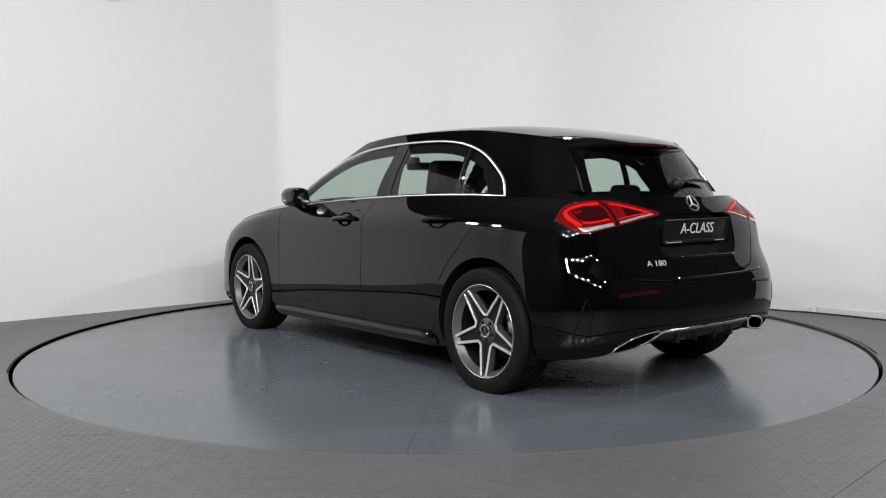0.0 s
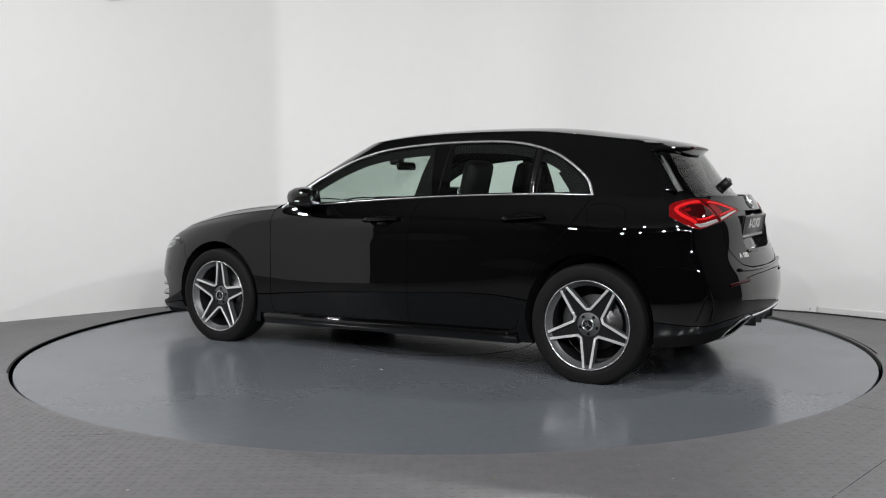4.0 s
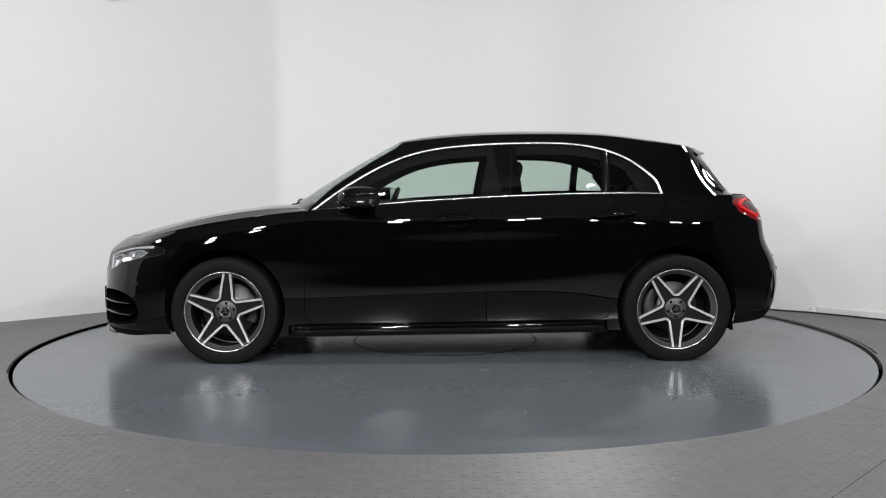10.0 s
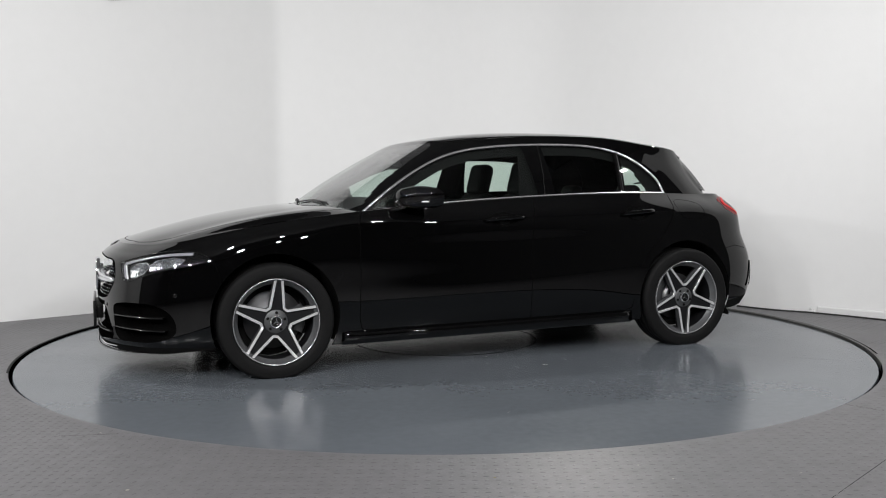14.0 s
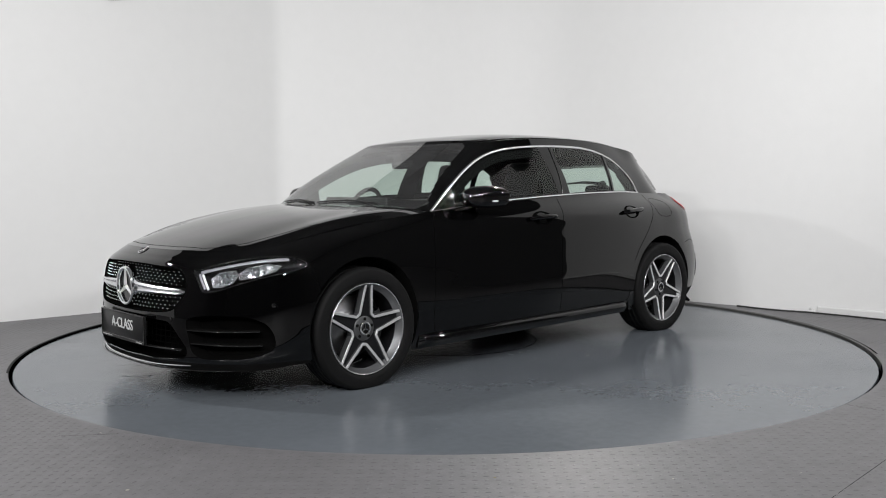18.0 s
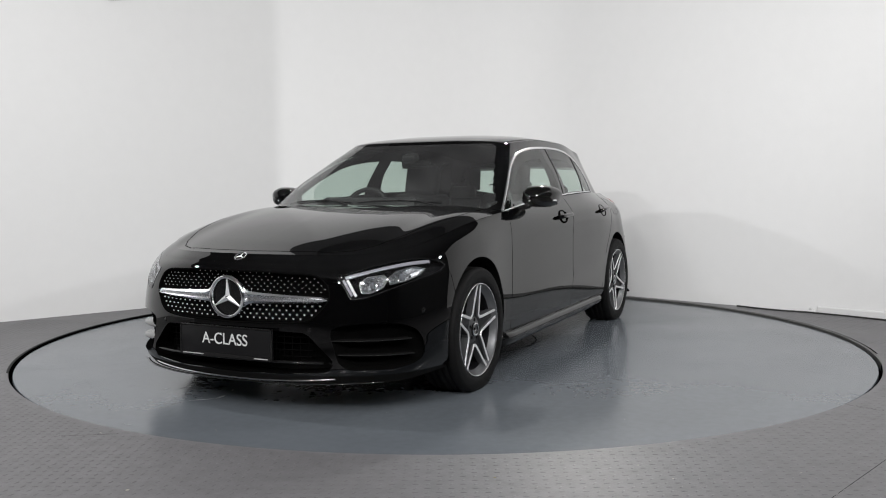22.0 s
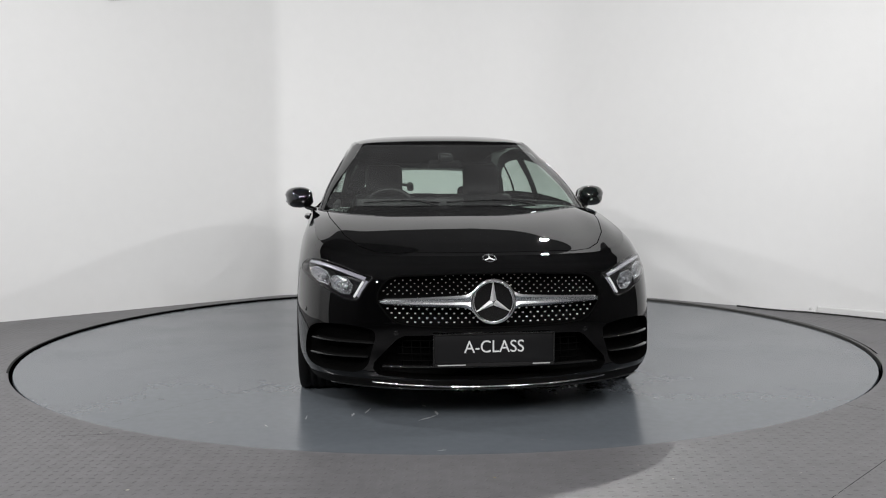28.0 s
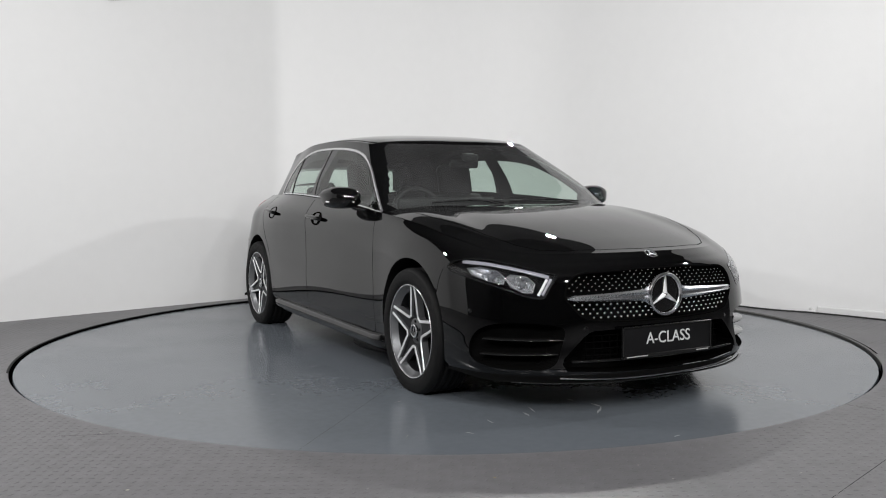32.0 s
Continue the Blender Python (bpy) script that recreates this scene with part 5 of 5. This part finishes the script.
# ---- roof spoiler
bm = bmesh.new()
rows = []
for i in range(41):
    y = -.480 + 0.96 * i / 40
    a = abs(y) / .480
    tip = -1.728 + 0.140 * a ** 2.4
    up = roof.tree.ray_cast(Vector((tip + 0.13, y * 0.93, 3)), Vector((0, 0, -1)))[0]
    zr = up.z if up else 1.29
    zt = 1.276 - 0.024 * a ** 2.4
    rows.append([bm.verts.new(v) for v in ((tip + 0.13, y, zr - 0.002), (tip + 0.07, y, zr + (zt - zr) * 0.42 + 0.004), (tip + 0.012, y, zt + 0.001), (tip, y, zt - 0.005), (tip + 0.005, y, zt - 0.011),
                                           (tip + 0.026, y, zt - 0.03), (tip + 0.032, y, zt - 0.06), (tip + 0.055, y, zt - 0.075), (tip + 0.12, y, zt - 0.05))])
for a, b in zip(rows, rows[1:]):
    for i in range(8):
        bm.faces.new((a[i], a[i + 1], b[i + 1], b[i]))
bm.faces.new(rows[0]), bm.faces.new(rows[-1][::-1])
bmesh.ops.recalc_face_normals(bm, faces=bm.faces)
spoiler = part("roof_spoiler", bm, PAINT, car, "gloss black roof-edge spoiler")
part("brake_light", tube([(-1.722 + 0.105 * (abs(y) / .535) ** 2.2, y, 1.264) for y in np.linspace(-.17, .17, 15)], 0.0075, 8), RED_DEEP, spoiler, "red high brake light")
for sg in (1, -1):
    # upright blade that closes the gap between the spoiler's end and the tail lamp
    bm = bmesh.new()
    rows = []
    for u in np.linspace(0, 1, 13):
        e = Vector((-1.588, sg * .466, 1.245)).lerp(Vector((-1.752, sg * .550, 1.013)), u) + Vector((-0.006, sg * 0.006, 0)) * math.sin(math.pi * u)
        front = cabin.tree.find_nearest(e + Vector((0.075, sg * 0.03, 0.0)))[0]
        inner = cabin.tree.find_nearest(e + Vector((0.0, -sg * 0.07, 0.0)))[0]
        out = (e - front).cross(Vector((0, 0, 1))).normalized() * sg * -0.004
        rows.append([bm.verts.new(v) for v in (front, front.lerp(e, 0.5) + out, e, e + Vector((0.004, -sg * 0.006, 0)), inner)])
    for a, b in zip(rows, rows[1:]):
        for i in range(4):
            bm.faces.new((a[i], a[i + 1], b[i + 1], b[i]))
    bm.faces.new(rows[0]), bm.faces.new(rows[-1][::-1])
    bmesh.ops.recalc_face_normals(bm, faces=bm.faces)
    part("spoiler_blade", bm, PAINT, spoiler)

# ---- wipers
_w0 = cabin.drape([(-.06, 1.045)], "yz", -1)[0]
wiper = part("rear_wiper", tube([(_w0[0] + _w0[1] * 0.03), *[(q[0] + q[1] * 0.026) for q in cabin.drape([(-.14, 1.060), (-.24, 1.066), (-.34, 1.058), (-.40, 1.052)], "yz", -1)]], lambda u: 0.022 - 0.014 * u, 8, squash=0.7), PLASTIC, car, "black rear wiper")
part("wiper_pivot", tube([_w0[0] - _w0[1] * 0.01, _w0[0] + _w0[1] * 0.045], 0.030, 16), PLASTIC, wiper)
for y0, y1 in ((.48, -.06), (-.10, -.54)):
    pts = [q[0] + q[1] * 0.007 for q in cabin.drape([(y0 + (y1 - y0) * u, .953 + 0.012 * math.sin(u * 3.0)) for u in np.linspace(0, 1, 13)], "yz", 1)]
    fw = part("front_wiper", tube(pts, 0.005, 6), PLASTIC, car, "black windscreen wiper")
    part("wiper_arm", tube([pts[0] + Vector((0.01, 0, -0.02)), pts[3] + Vector((0.006, 0, 0.0)), pts[6] + Vector((0.002, 0, 0.004))], 0.006, 6), PLASTIC, fw)


# ---- wheels


HUB_Z = 0.305                              # the tyres are pressed flat under the load


def rib_path():
    """Middle line of one V-shaped rib: in along one spoke, round beside the hub and out along the next."""
    c36, s36 = math.cos(math.radians(36)), math.sin(math.radians(36))
    left = []
    for along, face in ((0.2320, 0.097), (0.200, 0.092), (0.160, 0.088), (0.110, 0.084), (0.084, 0.081), (0.0735, 0.079)):
        across = 0.0385 - (along - 0.071) * 0.129
        left.append((-s36 * along + c36 * across, c36 * along + s36 * across, face))
    return left + [(-x, z, f) for x, z, f in reversed(left)]


RIB = rib_path()


def rib_solid(width, drop, depth, bevel):
    """A rib of rectangular section along the V, its face looking along +y."""
    bm = bmesh.new()
    rows = []
    for i, (x, z, f) in enumerate(RIB):
        a, b = RIB[max(0, i - 1)], RIB[min(len(RIB) - 1, i + 1)]
        t = Vector((b[0] - a[0], 0, b[1] - a[1])).normalized()
        q = Vector((-t.z, 0, t.x))
        p, w = Vector((x, f - drop, z)), width / 2
        rows.append([bm.verts.new(p + q * u + Vector((0, d, 0))) for u, d in ((-w - bevel, -depth), (-w, -bevel), (-w + bevel, 0), (w - bevel, 0), (w, -bevel), (w + bevel, -depth))])
    for a, b in zip(rows, rows[1:]):
        for i in range(5):
            bm.faces.new((a[i], a[i + 1], b[i + 1], b[i]))
    bm.faces.new(rows[0]), bm.faces.new(rows[-1][::-1])
    bmesh.ops.recalc_face_normals(bm, faces=bm.faces)
    return bm


def wheel(name, x, y, phase, front):
    """A wheel whose outer face looks along +y; turned round for the right side."""
    hub = new(name)
    hub.parent = car
    hub.matrix_local = pose(x, y, HUB_Z, 0, 0, 0 if y > 0 else 180) @ Matrix.Scale(1.03, 4)
    R = TYRE_R
    half = 0.104
    prof = [(0.233, -half + 0.012), (0.250, -half - 0.004), (0.285, -half - 0.006), (0.306, -half + 0.008), (0.315, -half + 0.028)]
    for g in (-0.055, -0.02, 0.02, 0.055):
        prof += [(R, g - 0.006), (R - 0.007, g - 0.004), (R - 0.007, g + 0.004), (R, g + 0.006)]
    prof += [(0.3185, half - 0.020), (0.312, half - 0.004), (0.303, half + 0.003), (0.300, half + 0.0035), (0.285, half + 0.006), (0.262, half + 0.006), (0.248, half + 0.003), (0.239, half - 0.004), (0.233, half - 0.012)]
    bm = lathe(prof, 96)
    for v in bm.verts:                      # the tread lies flat on the disc
        v.co.z = max(v.co.z, (DISC_Z + 0.0012 - HUB_Z) / 1.03)
    part("tyre", bm, RUBBER, hub, "black low-profile tyre")
    part("rim", lathe([(0.2355, half - 0.010), (0.2365, half - 0.004), (0.2345, half - 0.001), (0.229, half - 0.003), (0.227, half - 0.008), (0.217, half - 0.024), (0.206, half - 0.036)], 96), ALLOY_DARK, hub, "grey alloy rim face")
    part("rim_barrel", lathe([(0.206, half - 0.036), (0.202, half - 0.06), (0.203, -0.05), (0.212, -half + 0.02), (0.234, -half + 0.004)], 96), SPOKE_DARK, hub)
    part("rim_lip", lathe([(0.2368, half - 0.004), (0.2362, half - 0.0005), (0.2345, half + 0.0006), (0.2318, half - 0.0012)], 96), TRIM, hub, "bright machined rim edge")
    # hub centre
    part("hub", lathe([(0, 0.071), (0.058, 0.071), (0.068, 0.064), (0.072, 0.040), (0.06, 0.0)], 48), CALIPER, hub)
    cap = part("hub_cap", lathe([(0, 0.080), (0.024, 0.0805), (0.0262, 0.0825), (0.030, 0.0825), (0.0325, 0.080), (0.033, 0.070)], 40), GLOSS_BLACK, hub, "black hub cap with a bright rim")
    part("cap_ring", lathe([(0.0258, 0.0815), (0.0262, 0.0840), (0.0325, 0.0840), (0.0345, 0.0800)], 40), CHROME, hub)
    bm = bmesh.new()
    for k in range(3):
        m = Matrix.Rotation(math.radians(120 * k), 4, "Y")
        vs = [bm.verts.new(m @ Vector(v)) for v in ((-0.004, 0.0815, 0.002), (0.004, 0.0815, 0.002), (0.0008, 0.0820, 0.0255), (-0.0008, 0.0820, 0.0255), (0, 0.0845, 0.002), (0, 0.0835, 0.0255))]
        for f in ((0, 4, 5, 3), (4, 1, 2, 5)):
            bm.faces.new([vs[i] for i in f])
    bmesh.ops.recalc_face_normals(bm, faces=bm.faces)
    part("cap_emblem", bm, CHROME, hub, smooth=False)
    for k in range(5):
        m = Matrix.Rotation(math.radians(-(phase - 90) + 72 * k), 4, "Y")
        bm = bmesh.new()
        # dark floor between the two arms
        vs = [bm.verts.new(v) for v in ((-0.040, 0.066, 0.050), (0.040, 0.066, 0.050), (0.019, 0.078, 0.2285), (-0.019, 0.078, 0.2285),
                                        (-0.042, 0.02, 0.050), (0.042, 0.02, 0.050), (0.022, 0.03, 0.2285), (-0.022, 0.03, 0.2285))]
        for f in ((0, 1, 2, 3), (0, 3, 7, 4), (1, 5, 6, 2), (4, 7, 6, 5)):
            bm.faces.new([vs[i] for i in f])
        bmesh.ops.recalc_face_normals(bm, faces=bm.faces)
        part("spoke_core", bm, SPOKE_DARK, hub, smooth=False).matrix_local = m
        mb = Matrix.Rotation(math.radians(-(phase - 90) + 72 * k + 36), 4, "Y")
        bm = bmesh.new()
        bmesh.ops.create_cone(bm, cap_ends=True, segments=6, radius1=0.0095, radius2=0.0085, depth=0.018, matrix=Matrix.Translation((0, 0.066, 0.049)) @ Matrix.Rotation(math.radians(-90), 4, "X"))
        part("wheel_bolt", bm, MATT_BLACK, hub, smooth=False).matrix_local = m
        # V-shaped rib between two spokes: grey flanks under a machined face
        rib = part("spoke_rib", rib_solid(0.0145, 0.0015, 0.036, 0.0012), ALLOY_DARK, hub, "grey-flanked alloy spoke rib", smooth=False)
        rib.matrix_local = mb
        part("machined_face", rib_solid(0.0130, 0.0, 0.0025, 0.0008), ALLOY, rib, "bright machined spoke face", smooth=False)
    rd = 0.160 if front else 0.148
    part("brake_disc", lathe([(0.06, -0.012), (0.085, -0.010), (0.09, -0.030), (rd, -0.030), (rd + 0.002, -0.034), (rd, -0.05), (0.07, -0.05)], 64), IRON, hub, "grey iron brake disc")
    a0 = math.radians(150 if front else -10)
    bm = lathe([(0.112, -0.06), (0.112, -0.004), (0.125, 0.006), (0.165, 0.006), (0.176, -0.004), (0.176, -0.06)], 14, "y", (a0, a0 + math.radians(58)))
    cl = part("brake_caliper", bm, CALIPER, hub, "grey brake caliper")
    if y < 0:
        cl.scale = (-1, 1, 1)
    part("wheel_back", lathe([(0, -0.055), (0.2, -0.055)], 32), MATT_BLACK, hub)
    return hub


wheel("wheel_front", WB, WHEEL_Y, 22, True)
wheel("wheel_rear", -WB, WHEEL_Y - 0.008, 54, False)
wheel("wheel_front", WB, -WHEEL_Y, 22, True)
wheel("wheel_rear", -WB, -WHEEL_Y + 0.008, 54, False)

# ---- wheel housings and underside
for cx in (WB, -WB):
    for sg in (1, -1):
        bm = lathe([(ARCH_R - 0.001, sg * 0.895), (ARCH_R + 0.002, sg * 0.86), (ARCH_R + 0.01, sg * 0.5), (0.0, sg * 0.5)], 48)
        ln = part("wheel_housing", bm, MATT_BLACK, car, "black wheel-arch liner")
        ln.matrix_local = pose(cx, 0, 0.325)
        # keep the part above the ground
        me = ln.data
        bm = bmesh.new()
        bm.from_mesh(me)
        bmesh.ops.bisect_plane(bm, geom=bm.verts[:] + bm.edges[:] + bm.faces[:], plane_co=(0, 0, -0.15), plane_no=(0, 0, -1), clear_outer=True)
        # the outer rim follows the bodywork
        for v in bm.verts:
            if abs(v.co.y) > 0.8:
                q = body.tree.ray_cast(Vector((v.co.x + cx, 2 * sg, v.co.z + 0.325)), Vector((0, -sg, 0)))[0]
                if q:
                    v.co.y = q.y - sg * (0.004 if abs(v.co.y) > 0.88 else 0.03)
        bm.to_mesh(me)
        bm.free()
bm = bmesh.new()
box(bm, -0.98, 0.98, -0.80, 0.80, 0.165, 0.22, 0.02)
box(bm, 0.9, 2.12, -0.50, 0.50, 0.165, 0.26, 0.03)
box(bm, -1.98, -0.9, -0.50, 0.50, 0.26, 0.36, 0.03)
box(bm, -1.92, -1.68, -0.68, 0.68, 0.27, 0.36, 0.03)
box(bm, 1.75, 2.05, -0.66, 0.66, 0.155, 0.24, 0.03)
part("underbody", bm, MATT_BLACK, car, "black underbody panels")

# ---- cabin fittings


def cushion(name, x0, x1, y0, y1, z0, z1, r, m, parent, label=""):
    bm = bmesh.new()
    box(bm, x0, x1, y0, y1, z0, z1, r, 4)
    ob = part(name, bm, FABRIC, parent, label)
    ob.matrix_local = m
    return ob


def seat(y):
    s = part("front_seat", box(bmesh.new(), -0.30, 0.22, y - 0.25, y + 0.25, 0.42, 0.56, 0.06, 4), FABRIC, car, "black front seat with a fixed headrest")
    cushion("seat_back", -0.07, 0.06, -0.235, 0.235, 0.0, 0.52, 0.06, pose(-0.26, y, 0.50, 0, -16, 0), s)
    cushion("headrest", -0.05, 0.05, -0.135, 0.135, 0.50, 0.735, 0.045, pose(-0.255, y, 0.50, 0, -14, 0), s)
    return s


seat(0.36), seat(-0.36)
bench = part("rear_bench", box(bmesh.new(), -1.05, -0.62, -0.62, 0.62, 0.40, 0.56, 0.06, 4), FABRIC, car, "black rear bench seat")
cushion("bench_back", -0.06, 0.06, -0.60, 0.60, 0.0, 0.46, 0.05, pose(-1.05, 0, 0.52, 0, -18, 0), bench)
for y in (-0.40, 0.0, 0.40):
    cushion("rear_headrest", -0.04, 0.04, -0.115, 0.115, 0.42, 0.56 if y else 0.50, 0.035, pose(-1.05, y, 0.52, 0, -18, 0), bench)
bm = bmesh.new()
box(bm, 0.50, 1.0, -0.72, 0.72, 0.62, 0.90, 0.06, 4)
part("dashboard", bm, PLASTIC, car, "black soft-touch dashboard")
bm = bmesh.new()
box(bm, 0.56, 0.60, -0.58, 0.10, 0.88, 0.985, 0.012, 2)
part("display_screen", bm, PLASTIC, car, "wide black display screen on the dashboard")
# steering wheel on the right
wheel_c = pose(0.44, -0.36, 0.875, 0, 68, 0)
bm = bmesh.new()
ringpts = [(0.175 * math.cos(6.28318 * i / 40), 0.175 * math.sin(6.28318 * i / 40), 0) for i in range(40)]
sw = part("steering_wheel", tube(ringpts, 0.0155, 10, closed=True), PLASTIC, car, "black three-spoke steering wheel on the right")
sw.matrix_local = wheel_c
bm = bmesh.new()
box(bm, -0.05, 0.05, -0.06, 0.06, -0.03, 0.02, 0.02, 3)
box(bm, -0.012, 0.012, -0.17, 0.17, -0.012, 0.004, 0.004, 1)
box(bm, 0.0, 0.17, -0.018, 0.018, -0.012, 0.004, 0.004, 1)
part("wheel_boss", bm, PLASTIC, sw)
bm = bmesh.new()
box(bm, -0.02, 0.02, -0.105, 0.105, -0.029, 0.029, 0.016, 4)
mi = part("interior_mirror", bm, GLOSS_BLACK, car, "black interior rear-view mirror")
mi.matrix_local = pose(0.375, 0, 1.20, 0, 12, 0)
bm = bmesh.new()
box(bm, -0.03, 0.05, -0.045, 0.045, -0.02, 0.03, 0.015, 3)
ms = part("mirror_mount", bm, PLASTIC, mi)
ms.matrix_local = pose(0.06, 0, 0.05)
# headliner, door cards and floor of the cabin
hl = coons(RIM[:3 * K + 1], RIM[10 * K:][::-1], RIM[3 * K:10 * K + 1], lambda q, p: roof_crown(q, p) - 0.03, nu=16, nv=30)
hs = Skin(hl, False, (-0.6, 0, 0.8))
hs.panel(0, "headliner", LINER, car, "dark grey headliner")
for sg in (1, -1):
    # trim of the roof rail and the pillars inside the glass
    low_rail = np.array(DLO_TOP)
    t_ = np.gradient(low_rail, axis=0)
    t_ /= np.linalg.norm(t_, axis=1, keepdims=True)
    nrm_ = np.stack([t_[:, 1], -t_[:, 0]], -1) * -1
    mid_ = low_rail + np.where((nrm_ * (np.array([[-.3, 1.0]]) - low_rail)).sum(1, keepdims=True) > 0, nrm_, -nrm_) * 0.030
    part("rail_trim", ribbon(cabin.drape(mid_, "xz", sg, -0.018), 0.075, 0.002), LINER, car, "dark inner roof-rail trim")
    part("pillar_lining", ribbon(cabin.drape(dense([(-.33, 1.30), (-.30, 1.15), (-.27, .97)]), "xz", sg, -0.02), 0.17, 0.002), LINER, car, "dark inner pillar trim")
    part("pillar_lining", ribbon(cabin.drape(dense([(-1.20, 1.20), (-1.28, 1.10), (-1.34, .97)]), "xz", sg, -0.02), 0.26, 0.002), LINER, car)
    bm = bmesh.new()
    box(bm, -1.80, -1.30, sg * 0.50 - 0.02, sg * 0.50 + 0.02, 0.5, 0.99, 0.0)
    part("boot_lining", bm, LINER, car, smooth=False)
    bm = bmesh.new()
    box(bm, -1.35, 0.80, sg * 0.70 - 0.02, sg * 0.70 + 0.02, 0.30, 0.955, 0.015, 2)
    part("door_card", bm, PLASTIC, car, "black door trim")
bm = bmesh.new()
box(bm, -1.75, 0.95, -0.70, 0.70, 0.28, 0.33, 0.0)
box(bm, 0.93, 0.97, -0.72, 0.72, 0.30, 0.88, 0.0)
box(bm, -1.80, -1.10, -0.60, 0.60, 0.55, 0.60, 0.0)
part("cabin_floor", bm, MATT_BLACK, car, "black cabin carpet and bulkhead", smooth=False)



def motions():
    turn = [(t, pose(0, 0, 0, 0, 0, heading(t))) for t in TURN_TIMES]
    walk(turntable, [(t, m @ pose(0, 0, DISC_Z)) for t, m in turn])
    walk(car, [(t, m @ pose(CAR_X, CAR_Y, 0)) for t, m in turn])


motions()
